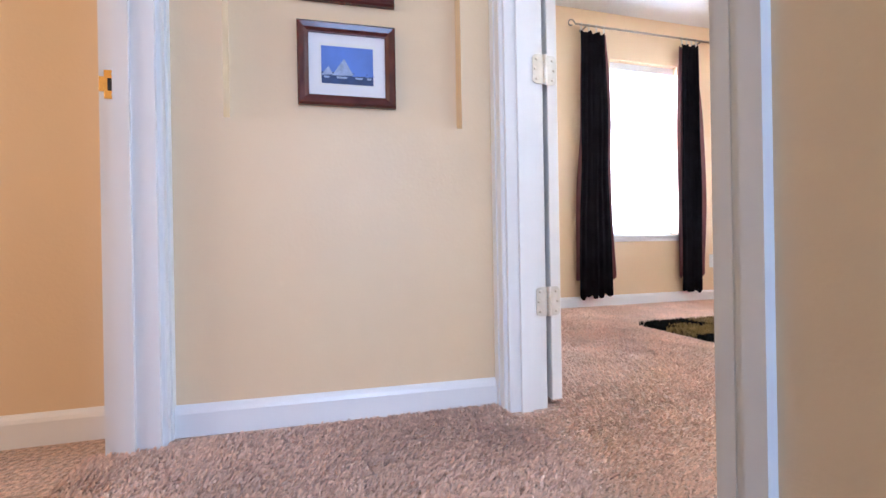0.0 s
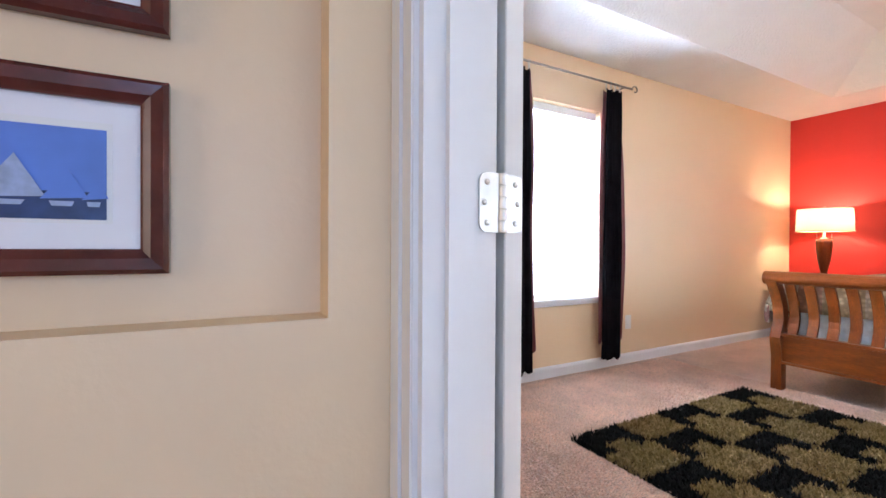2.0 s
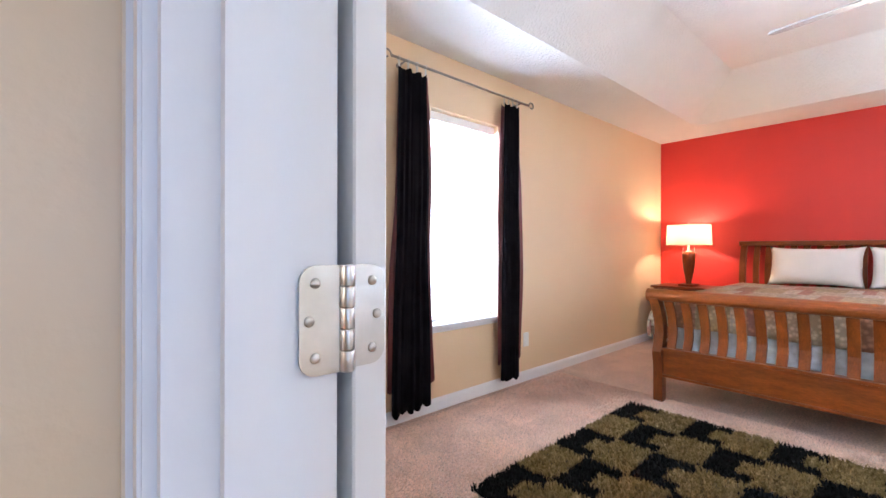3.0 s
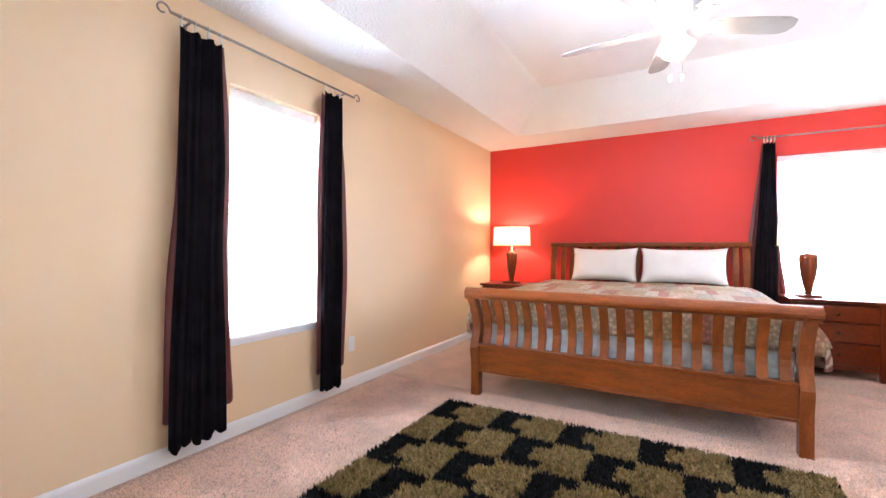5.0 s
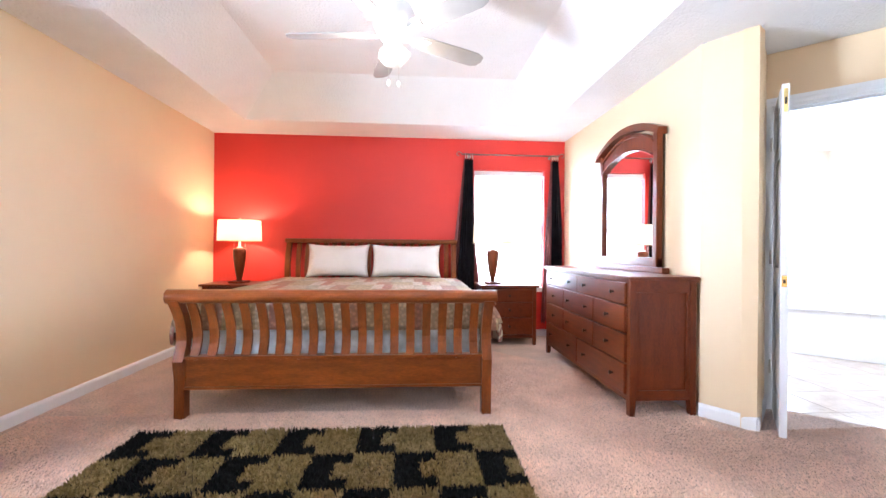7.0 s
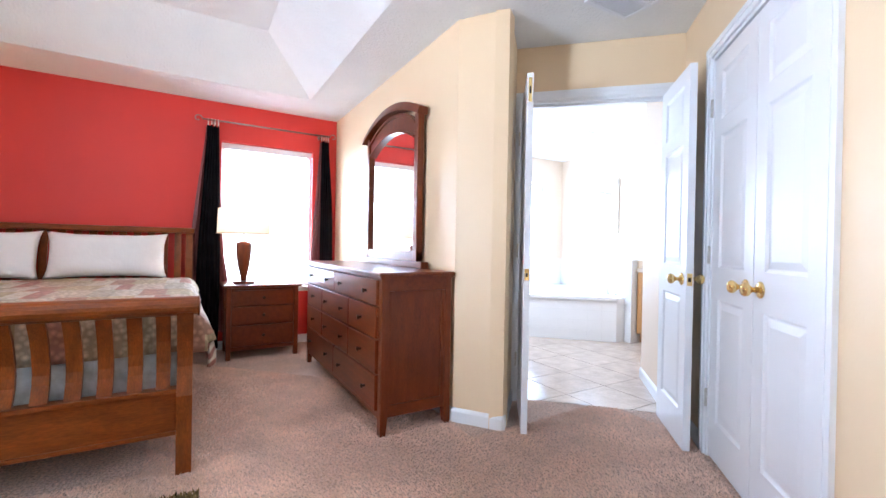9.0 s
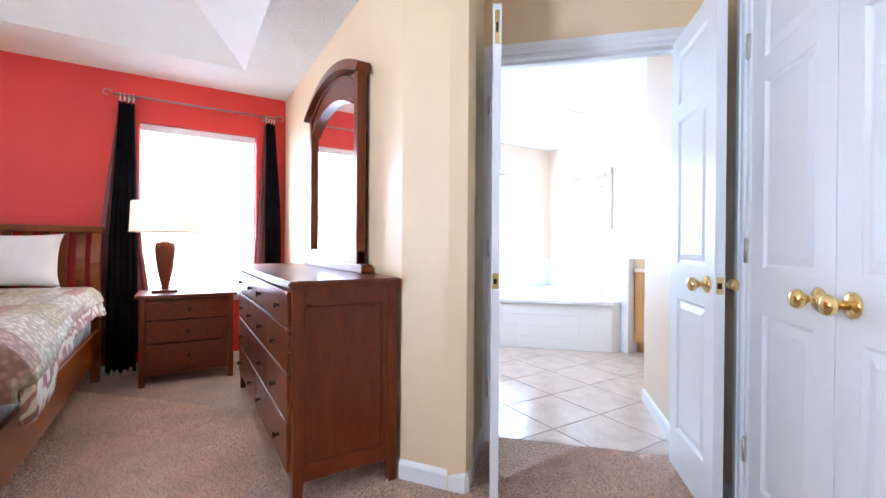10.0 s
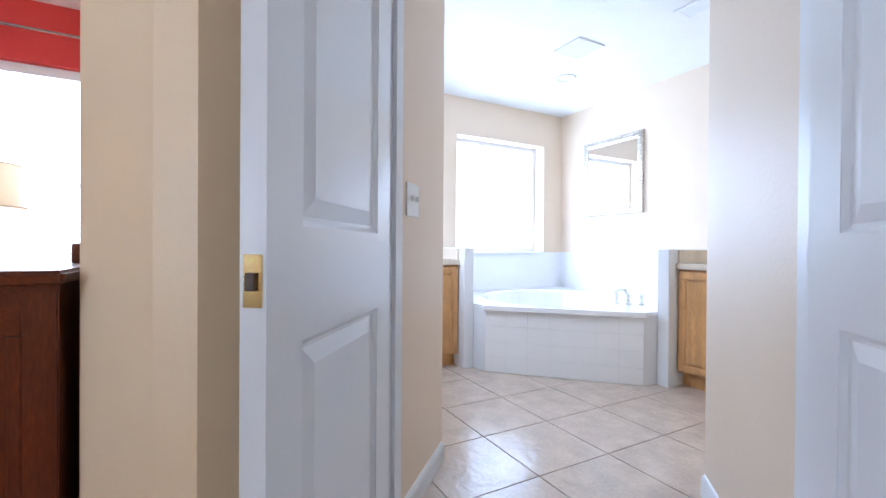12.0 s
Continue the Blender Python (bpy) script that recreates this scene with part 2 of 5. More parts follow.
def add_box(bm, lo, hi, m=None):
    r = bmesh.ops.create_cube(bm, size=1)
    c = [(a + b) / 2 for a, b in zip(lo, hi)]
    s = [b - a for a, b in zip(lo, hi)]
    t = Matrix.Translation(c) @ Matrix.Diagonal((*s, 1))
    bmesh.ops.transform(bm, matrix=(m @ t) if m else t, verts=r["verts"])
    return r["verts"]


def box(name, lo, hi, material, parent=None, bevel=0.0, label="", m=None):
    bm = bmesh.new()
    add_box(bm, lo, hi)
    if bevel:
        bmesh.ops.bevel(bm, geom=bm.edges[:], offset=bevel, segments=2, profile=0.6, affect="EDGES")
    if m:
        bmesh.ops.transform(bm, matrix=m, verts=bm.verts)
    return part(name, bm, material, parent, label)


def lathe(name, profile, material, parent=None, at=(0, 0, 0), segs=28, m=None, label=""):
    bm = bmesh.new()
    rings = []
    for r, z in profile:
        rings.append([bm.verts.new((r * math.cos(2 * math.pi * k / segs), r * math.sin(2 * math.pi * k / segs), z)) for k in range(segs)])
    for a, b in zip(rings, rings[1:]):
        for k in range(segs):
            bm.faces.new((a[k], a[(k + 1) % segs], b[(k + 1) % segs], b[k]))
    if profile[0][0] > 1e-4:
        bm.faces.new(rings[0])
    if profile[-1][0] > 1e-4:
        bm.faces.new(rings[-1])
    bmesh.ops.remove_doubles(bm, verts=bm.verts, dist=1e-5)
    t = Matrix.Translation(at) @ (m or Matrix())
    bmesh.ops.transform(bm, matrix=t, verts=bm.verts)
    return part(name, bm, material, parent, label, smooth=True)


def tube(name, points, radius, material, parent=None, segs=10, label=""):
    """A round bar along a line of points."""
    bm = bmesh.new()
    pts = [Vector(p) for p in points]
    rings = []
    for i, p in enumerate(pts):
        d = (pts[min(i + 1, len(pts) - 1)] - pts[max(i - 1, 0)]).normalized()
        u = d.orthogonal().normalized() if abs(d.z) > 0.9 else d.cross(Vector((0, 0, 1))).normalized()
        v = d.cross(u)
        rings.append([bm.verts.new(p + radius * (u * math.cos(2 * math.pi * k / segs) + v * math.sin(2 * math.pi * k / segs))) for k in range(segs)])
    for a, b in zip(rings, rings[1:]):
        for k in range(segs):
            bm.faces.new((a[k], a[(k + 1) % segs], b[(k + 1) % segs], b[k]))
    bm.faces.new(rings[0]), bm.faces.new(rings[-1])
    return part(name, bm, material, parent, label, smooth=True)


def prism(bm, outline, z0, z1, m=None):
    """A flat outline (x, y), raised from z0 to z1."""
    lo = [bm.verts.new((x, y, z0)) for x, y in outline]
    hi = [bm.verts.new((x, y, z1)) for x, y in outline]
    bm.faces.new(lo), bm.faces.new(hi)
    for k in range(len(outline)):
        j = (k + 1) % len(outline)
        bm.faces.new((lo[k], lo[j], hi[j], hi[k]))
    if m:
        bmesh.ops.transform(bm, matrix=m, verts=lo + hi)


def slab(name, outline, z0, z1, material, label, category):
    bm = bmesh.new()
    prism(bm, outline, z0, z1)
    return tagged(part(name, bm, material), label, category, kind="structure")


def frame_of(p0, p1):
    """Along the wall: x from p0 to p1, y to the left of that way, z up."""
    a = math.degrees(math.atan2(p1[1] - p0[1], p1[0] - p0[0]))
    return pose(p0[0], p0[1], 0, 0, 0, a), math.dist(p0, p1)


def wall(name, p0, p1, z0, z1, thick, material, label, holes=()):
    """A wall whose face runs from p0 to p1, with its body on the left of that way, and holes (u0, u1, z0, z1) through it."""
    m, length = frame_of(p0, p1)
    us = sorted({0.0, length, *(h[0] for h in holes), *(h[1] for h in holes)})
    zs = sorted({z0, z1, *(h[2] for h in holes), *(h[3] for h in holes)})
    us, zs = [u for u in us if 0 <= u <= length], [z for z in zs if z0 <= z <= z1]
    solid = {}
    for i in range(len(us) - 1):
        for j in range(len(zs) - 1):
            cu, cz = (us[i] + us[i + 1]) / 2, (zs[j] + zs[j + 1]) / 2
            solid[i, j] = not any(h[0] < cu < h[1] and h[2] < cz < h[3] for h in holes)
    bm = bmesh.new()
    vs = {}

    def v(i, j, k):
        if (i, j, k) not in vs:
            vs[i, j, k] = bm.verts.new((us[i], thick * k, zs[j]))
        return vs[i, j, k]

    for (i, j), full in solid.items():
        if not full:
            continue
        bm.faces.new((v(i, j, 0), v(i + 1, j, 0), v(i + 1, j + 1, 0), v(i, j + 1, 0)))
        bm.faces.new((v(i, j, 1), v(i, j + 1, 1), v(i + 1, j + 1, 1), v(i + 1, j, 1)))
        for di, dj, e in ((-1, 0, ((i, j), (i, j + 1))), (1, 0, ((i + 1, j + 1), (i + 1, j))), (0, -1, ((i + 1, j), (i, j))), (0, 1, ((i, j + 1), (i + 1, j + 1)))):
            if not solid.get((i + di, j + dj), False):
                (a, b), (c, d) = e
                bm.faces.new((v(a, b, 0), v(c, d, 0), v(c, d, 1), v(a, b, 1)))
    bmesh.ops.transform(bm, matrix=m, verts=bm.verts)
    return tagged(part(name, bm, material), label, "wall", kind="structure")


def baseboard(p0, p1, u0=0.0, u1=None, label="white painted baseboard along the wall"):
    """A skirting board on the face of the wall from p0 to p1, in front of it."""
    m, length = frame_of(p0, p1)
    u1 = length if u1 is None else u1
    bm = bmesh.new()
    t = 0.013
    prof = [(0, 0), (-t, 0), (-t, 0.062), (-t * 0.75, 0.072), (-t * 0.35, 0.08), (0, 0.084)]
    a = [bm.verts.new((u0, y, z)) for y, z in prof]
    b = [bm.verts.new((u1, y, z)) for y, z in prof]
    bm.faces.new(a), bm.faces.new(b)
    for k in range(len(prof)):
        j = (k + 1) % len(prof)
        bm.faces.new((a[k], a[j], b[j], b[k]))
    bmesh.ops.transform(bm, matrix=m, verts=bm.verts)
    return tagged(part("baseboard", bm, WHITE), label, "baseboard", kind="structure")


def casing(name, p0, p1, u0, u1, top, label, w=0.057, t=0.016):
    """The moulded trim round an opening, on the face of the wall from p0 to p1."""
    m, _ = frame_of(p0, p1)
    bm = bmesh.new()
    for k, (d0, d1, tt) in enumerate(((0, w - 0.003, t * 0.65), (0.003, w * 0.35, t * 0.8), (w * 0.55, w, t))):
        add_box(bm, (u0 - d1, -tt, 0), (u0 - d0, 0.0, top + d0 if k else top), m)
        add_box(bm, (u1 + d0, -tt, 0), (u1 + d1, 0.0, top + d0 if k else top), m)
        add_box(bm, (u0 - d1 - 0.0005, -tt - 0.0005, top + d0 - 0.001 * k), (u1 + d1 + 0.0005, 0.0, top + d1), m)
    return tagged(part(name, bm, WHITE), label, "door trim", kind="structure")


def lining(p0, p1, u0, u1, top, thick, stop_at, label):
    """Jambs and head that line an opening through a wall, with a stop for the door."""
    m, _ = frame_of(p0, p1)
    bm = bmesh.new()
    e = 0.002
    for lo, hi in (((u0, -e, 0), (u0 + 0.018, thick + e, top)), ((u1 - 0.018, -e, 0), (u1, thick + e, top)), ((u0, -e, top - 0.018), (u1, thick + e, top)),
                   ((u0 + 0.018, stop_at, 0), (u0 + 0.029, stop_at + 0.035, top - 0.018)), ((u1 - 0.029, stop_at, 0), (u1 - 0.018, stop_at + 0.035, top - 0.018)),
                   ((u0 + 0.018, stop_at, top - 0.029), (u1 - 0.018, stop_at + 0.035, top - 0.018))):
        add_box(bm, lo, hi, m)
    return tagged(part("door_frame", bm, WHITE), label, "door frame", kind="structure")


# ---- the shell ----
H = 2.41
RX, WY, DY = 6.647, 4.065, -0.145
# bedroom
wall("wall_north", (1.10, WY), (RX, WY), 0, H, 0.16, PEACH, "peach painted bedroom wall with a window", [(1.765, 2.446, 0.575, 2.035)])
wall("wall_east", (RX, WY + 0.16), (RX, DY - 0.16), 0, H, 0.16, RED, "bright red painted accent wall behind the bed", [(WY + 0.16 - 0.985, WY + 0.16 - 0.11, 0.60, 2.04)])
wall("wall_dresser", (RX, DY), (4.14, DY), 0, H, 0.12, PEACH, "peach painted wall behind the dresser")
C1, C2 = (4.14, DY), (3.885, -0.325)
wall("wall_corner", C1, C2, 0, H, 0.1, PEACH, "peach painted angled wall corner beside the dresser")
DW = 4.925
LW, CW = 3.575, 2.085


def corner(s, d):
    """The point where x + y = s and x - y = d."""
    return ((s + d) / 2, (s - d) / 2)


A1, A2 = corner(3.56, DW), corner(CW, DW)
wall("wall_alcove", C2, A1, 0, H, 0.08, PEACH, "peach painted side wall of the bathroom alcove")
span = math.dist(A1, A2)
OP0, OP1, DTOP = 0.03, span - 0.072, 2.045
wall("wall_bath_door", A1, A2, 0, H, 0.115, PEACH, "peach wall with a double doorway to the bathroom", [(OP0, OP1, -1, DTOP)])
casing("trim_bath_door", A1, A2, OP0, OP1, DTOP, "white moulded trim round the bathroom doorway")
lining(A1, A2, OP0, OP1, DTOP, 0.115, 0.045, "white painted bathroom door frame")
A3 = (1.228, CW - 1.228)
CO0 = math.dist(A2, (3.17, CW - 3.17))
wall("wall_closet", A2, A3, 0, H, 0.12, PEACH, "peach wall with the closet doors", [(CO0, CO0 + 0.961, -1, 2.045)])
casing("trim_closet", A2, A3, CO0, CO0 + 0.961, 2.045, "white moulded trim round the closet doors")
lining(A2, A3, CO0, CO0 + 0.961, 2.045, 0.115, 0.05, "white painted closet door frame")
wall("wall_closet_back", (3.3, -1.75), (2.2, -0.65), 0, H, 0.05, PEACH, "plain closet back wall")
JY, JY0 = 2.247, 1.52
wall("wall_west", A3, (1.228, WY + 0.16), 0, H, 0.118, PEACH, "peach wall with the bedroom doorway", [(JY0 - A3[1], JY - A3[1], -1, 2.05)])
lining(A3, (1.228, 3), JY0 - A3[1], JY - A3[1], 2.05, 0.118, 0.05, "white painted bedroom door frame")
casing("trim_bedroom_inside", A3, (1.228, 3), JY0 - A3[1] + 0.004, JY - A3[1] - 0.004, 2.046, "white moulded trim round the bedroom doorway")
casing("trim_bedroom_hall", (1.11, 3.0), (1.11, 0.0), 3.0 - JY + 0.004, 3.0 - JY0 - 0.004, 2.046, "white moulded trim on the hall side of the bedroom doorway", 0.068)
for a, b, u0, u1 in (((1.26, WY), (RX, WY), 0, None), ((RX, WY), (RX, DY), 0, None), ((RX, DY), C1, 0, None), (C1, C2, 0, None), (C2, A1, 0, None), (A2, A3, 0, CO0 - 0.06), (A2, A3, CO0 + 1.0, None),
                     (A3, (1.228, JY0 - 0.055), 0, None), ((1.228, JY + 0.055), (1.228, WY), 0, None)):
    baseboard(a, b, u0, u1)


def tray_ceiling():
    bm = bmesh.new()
    x0, x1, y0, y1 = 1.11, RX + 0.16, DY, WY + 0.16
    a0, a1, b0, b1 = 1.90, 6.085, 0.275, 3.50
    s, top = 0.44, 2.75

    def ring(p, q, r, t, z):
        return [bm.verts.new((x, y, z)) for x, y in ((p, r), (q, r), (q, t), (p, t))]
    o, i, u = ring(x0, x1, y0, y1, H), ring(a0, a1, b0, b1, H), ring(a0 + s, a1 - s, b0 + s, b1 - s, top)
    for p, q in ((o, i), (i, u)):
        for k in range(4):
            j = (k + 1) % 4
            bm.faces.new((p[k], p[j], q[j], q[k]))
    bm.faces.new(u)
    o2 = ring(x0, x1, y0, y1, 2.9)
    for k in range(4):
        j = (k + 1) % 4
        bm.faces.new((o[k], o[j], o2[j], o2[k]))
    bm.faces.new(o2)
    return tagged(part("ceiling", bm, CEIL), "white knock-down textured tray ceiling with sloped sides", "ceiling", kind="structure")


tray_ceiling()
slab("ceiling_alcove", [(1.9, -0.34), (3.89, -0.34), (4.2, DY + 0.05), (1.9, DY + 0.05)], H + 0.002, H + 0.3, CEIL, "white textured alcove ceiling", "ceiling")
slab("ceiling_alcove_end", [(2.3, -0.339), (3.87, -0.339), (A1[0] + 0.06, A1[1] + 0.02), (A2[0] - 0.02, A2[1] - 0.06)], H + 0.004, H + 0.3, CEIL, "white textured alcove ceiling", "ceiling")
floor_bed = slab("floor", [(1.11, 1.2), (1.11, WY + 0.1), (RX + 0.1, WY + 0.1), (RX + 0.1, DY - 0.1), (4.2, -0.2), (A1[0] + 0.05, A1[1] - 0.02), (A2[0] + 0.03, A2[1] - 0.05), (3.2, -1.5), (1.11, 0.6)],
     -0.15, 0.0, CARPET, "beige pink cut-pile bedroom carpet", "carpet")

# hall at the head of the stairs
HX0, HX1 = 0.18, 1.11
floor_hall = slab("floor_hall", [(HX0 - 0.2, 1.60), (HX1, 1.60), (HX1, 2.45), (HX0 - 0.2, 2.45)], -0.18, 0.0, CARPET, "beige pink cut-pile hall carpet", "carpet")
N0, N1 = (HX0, 2.352), (HX1, 2.312)
NU0, NU1, NZ = 0.145, 0.822, 0.861
wall("wall_niche", N0, N1, 0, 2.6, 0.30, PEACH, "peach hall wall with a recessed picture niche", [(NU0, NU1, NZ, 1.95)])
wall("wall_niche_back", (HX0, 2.352 + 0.062), (HX1, 2.312 + 0.062), NZ - 0.1, 2.1, 0.1, PEACH, "peach back of the recessed niche")
baseboard(N0, N1)
wall("wall_hall_right", (HX1, A3[1] - 0.001), (HX1, -1.8), -1.7, 2.6, 0.12, PEACH, "peach hall wall beside the stairs")
wall("wall_stair_side", (HX1 + 0.002, 1.62), (HX1 + 0.002, A3[1]), -1.7, -0.151, 0.1, PEACH, "peach wall under the landing")
wall("wall_hall_header", (HX1 + 0.002, 2.6), (HX1 + 0.002, A3[1]), 2.411, 2.6, 0.12, PEACH, "peach hall wall above the bedroom doorway")
wall("wall_hall_left", (HX0, -1.8), (HX0, 2.6), -1.7, 2.6, 0.115, PEACH, "peach hall wall with a doorway to another room", [(1.8 + 1.56, 1.8 + 2.30, -0.1, 2.05)])
lining((HX0, -1.8), (HX0, 2.6), 1.8 + 1.56, 1.8 + 2.30, 2.05, 0.115, 0.05, "white painted frame of the side doorway")
casing("trim_side_door", (HX0, -1.8), (HX0, 2.6), 1.8 + 1.564, 1.8 + 2.296, 2.046, "white moulded trim round the side doorway")
wall("wall_side_room", (-2.2, 2.41), (HX0 - 0.115, 2.41), 0, 2.5, 0.1, PEACH, "peach wall of the side room")
baseboard((-2.2, 2.41), (HX0 - 0.115, 2.41))
wall("wall_side_room_far", (-2.2, 0.0), (-2.2, 2.5), 0, 2.5, 0.1, PEACH, "plain peach wall of the side room", [(0.85, 1.75, 0.8, 2.0)])
wall("wall_side_room_near", (HX0 - 0.13, 0.3), (-2.2, 0.3), 0, 2.5, 0.1, PEACH, "plain peach wall of the side room")
slab("floor_side_room", [(-2.2, 0.3), (HX0 - 0.2, 0.3), (HX0 - 0.2, 2.41), (-2.2, 2.41)], -0.15, 0, CARPET, "beige pink side room carpet", "carpet")
slab("ceiling_side_room", [(-2.2, 0.2), (HX0 - 0.1, 0.2), (HX0 - 0.1, 2.45), (-2.2, 2.45)], 2.5, 2.6, CEIL, "white side room ceiling", "ceiling")
slab("ceiling_hall", [(HX0 - 0.14, -1.9), (HX1 + 0.1, -1.9), (HX1 + 0.1, 2.62), (HX0 - 0.14, 2.62)], 2.6, 2.75, CEIL, "white textured hall ceiling", "ceiling")
wall("wall_stair_end", (HX1, -1.7), (HX0, -1.7), -1.8, 2.6, 0.1, PEACH, "peach wall at the foot of the stairs with a window", [(0.02, HX1 - HX0 - 0.02, 0.5, 2.1)])
bm = bmesh.new()
for k in range(9):
    y = 1.60 - 0.27 * k
    add_box(bm, (HX0, y - 0.27 - 0.02, -1.9), (HX1, y, -0.18 * (k + 1)))
tagged(part("stairs", bm, CARPET), "carpeted stairs that lead up to the hall", "stairs", kind="structure")

# bathroom
BX, BY, BH = 6.83, -3.84, 2.43
E1, E2 = corner(3.625, 6.09), corner(2.16, 6.14)
wall("wall_bath_passage_left", corner(3.625, DW + 0.16), E1, 0, BH, 0.1, BATHP, "cream wall of the bathroom passage")
wall("wall_bath_passage_right", E2, corner(2.16, DW + 0.16), 0, BH, 0.1, BATHP, "cream wall of the bathroom passage")
wall("wall_bath_north", E1, (BX, E1[1]), 0, BH, 0.1, BATHP, "cream bathroom wall with a side window", [(0.38, 1.50, 1.0, 2.1)])
wall("wall_bath_window", (BX, E1[1]), (BX, BY), 0, BH, 0.2, BATHP, "cream bathroom wall with a window over the tub", [(E1[1] + 2.45, E1[1] + 3.575, 0.89, 2.06)])
wall("wall_bath_mirror", (BX, BY), (E2[0], BY), 0, BH, 0.1, BATHP, "cream bathroom wall with a framed mirror")
wall("wall_bath_west", (E2[0], BY), E2, 0, BH, 0.1, BATHP, "plain cream bathroom wall")
slab("ceiling_bath", [corner(3.9, DW + 0.12), (BX + 0.2, -0.9), (BX + 0.2, BY - 0.1), (E2[0] - 0.1, BY - 0.1), corner(1.8, DW + 0.12)], BH, BH + 0.3, CEIL, "white textured bathroom ceiling", "ceiling")
baseboard(corner(3.625, DW + 0.16), E1)
baseboard(E2, corner(2.16, DW + 0.16))

# ---- windows ----
def window(name, m, w, h, label, depth, sashes=2):
    """A window with blinds: local x along the wall, y out of the room, z up from the sill."""
    t = new(name)
    t.matrix_world = m
    tagged(t, label, "window", kind="structure")
    f = 0.04
    d = depth - 0.05
    for n, lo, hi in (("window_frame", (0, d, 0), (f, d + 0.04, h)), ("window_frame", (w - f, d, 0), (w, d + 0.04, h)), ("window_frame", (f, d, 0), (w - f, d + 0.04, f)),
                      ("window_frame", (f, d, h - f), (w - f, d + 0.04, h))):
        box(n, lo, hi, WHITE, t, 0.004)
    if sashes > 1:
        box("meeting_rail", (f, d + 0.002, h * 0.5 - 0.02), (w - f, d + 0.038, h * 0.5 + 0.02), WHITE, t, 0.004)
    p = box("pane", (f, d + 0.017, f), (w - f, d + 0.021, h - f), GLASS, t)
    p.visible_shadow = False
    box("window_sill", (-0.012, -0.034, -0.020), (w + 0.012, d, 0.002), WHITE, t, 0.005, "white painted sill")
    box("window_apron", (0.004, -0.014, -0.052), (w - 0.004, -0.001, -0.019), WHITE, t, 0.003)
    return t


def blinds(m, w, h, depth, label, tilt=8):
    t = new("window_blinds")
    t.matrix_world = m
    tagged(t, label, "blinds")
    y = depth - 0.085
    box("head_rail", (0.006, y - 0.02, h - 0.045), (w - 0.006, y + 0.02, h - 0.004), WHITE, t, 0.004)
    box("valance", (0.003, y - 0.036, h - 0.066), (w - 0.003, y - 0.026, h - 0.006), WHITE, t, 0.003)
    bm = bmesh.new()
    first = None
    n = int((h - 0.10) / 0.021)
    for k in range(n):
        z = 0.035 + 0.021 * k
        if first is None:
            add_box(bm, (-w / 2 + 0.008, -0.0125, -0.0005), (w / 2 - 0.008, 0.0125, 0.0005), pose(0, 0, 0, tilt))
            first = part("slat", bm, SLAT, t)
            first.location = (w / 2, y, z)
        else:
            s = new("slat", first.data)
            s.parent = t
            s.location = (w / 2, y, z)
    box("bottom_rail", (0.008, y - 0.012, 0.008), (w - 0.008, y + 0.012, 0.024), WHITE, t, 0.003)
    for x in (0.16, w / 2, w - 0.16):
        tube("cord", [(x, y - 0.014, 0.02), (x, y - 0.014, h - 0.04)], 0.0012, WHITE, t, 6)
    return t


M1 = pose(2.865, WY, 0.575)
window("window_1", M1, 0.681, 1.46, "white framed bedroom window", 0.16)
blinds(M1, 0.681, 1.46, 0.16, "white slatted blinds in the side window", -18)
M2 = pose(RX, 0.985, 0.60, 0, 0, -90)
window("window_2", M2, 0.875, 1.44, "white framed bedroom window beside the bed", 0.16)
blinds(M2, 0.875, 1.44, 0.16, "white slatted blinds in the window beside the bed", 30)
M3 = pose(BX, -2.45, 0.89, 0, 0, -90)
window("window_3", M3, 1.125, 1.17, "white framed bathroom window over the tub", 0.2, 1)


# ---- curtains ----
def rod(m, length, label):
    t = new("curtain_rod")
    t.matrix_world = m
    tagged(t, label, "curtain rod")
    tube("pole", [(0, 0, 0), (length, 0, 0)], 0.008, ROD, t)
    for s, x in ((-1, 0), (1, length)):
        pts = []
        for k in range(26):
            a = k / 25 * 1.7 * math.pi
            r = 0.034 * (1 - 0.55 * k / 25)
            pts.append((x + s * (0.036 - r * math.cos(a)), 0, r * math.sin(a)))
        tube("finial", pts, 0.005, ROD, t, 8)
    for x in (0.10, length - 0.10):
        tube("bracket", [(x, 0, -0.004), (x, 0.045, -0.01), (x, 0.066, -0.012)], 0.006, ROD, t, 8)
        lathe("bracket_plate", [(0, 0), (0.018, 0), (0.018, 0.006), (0, 0.008)], ROD, t, (x, 0.072, -0.012), 14, pose(0, 0, 0, 90))
    return t


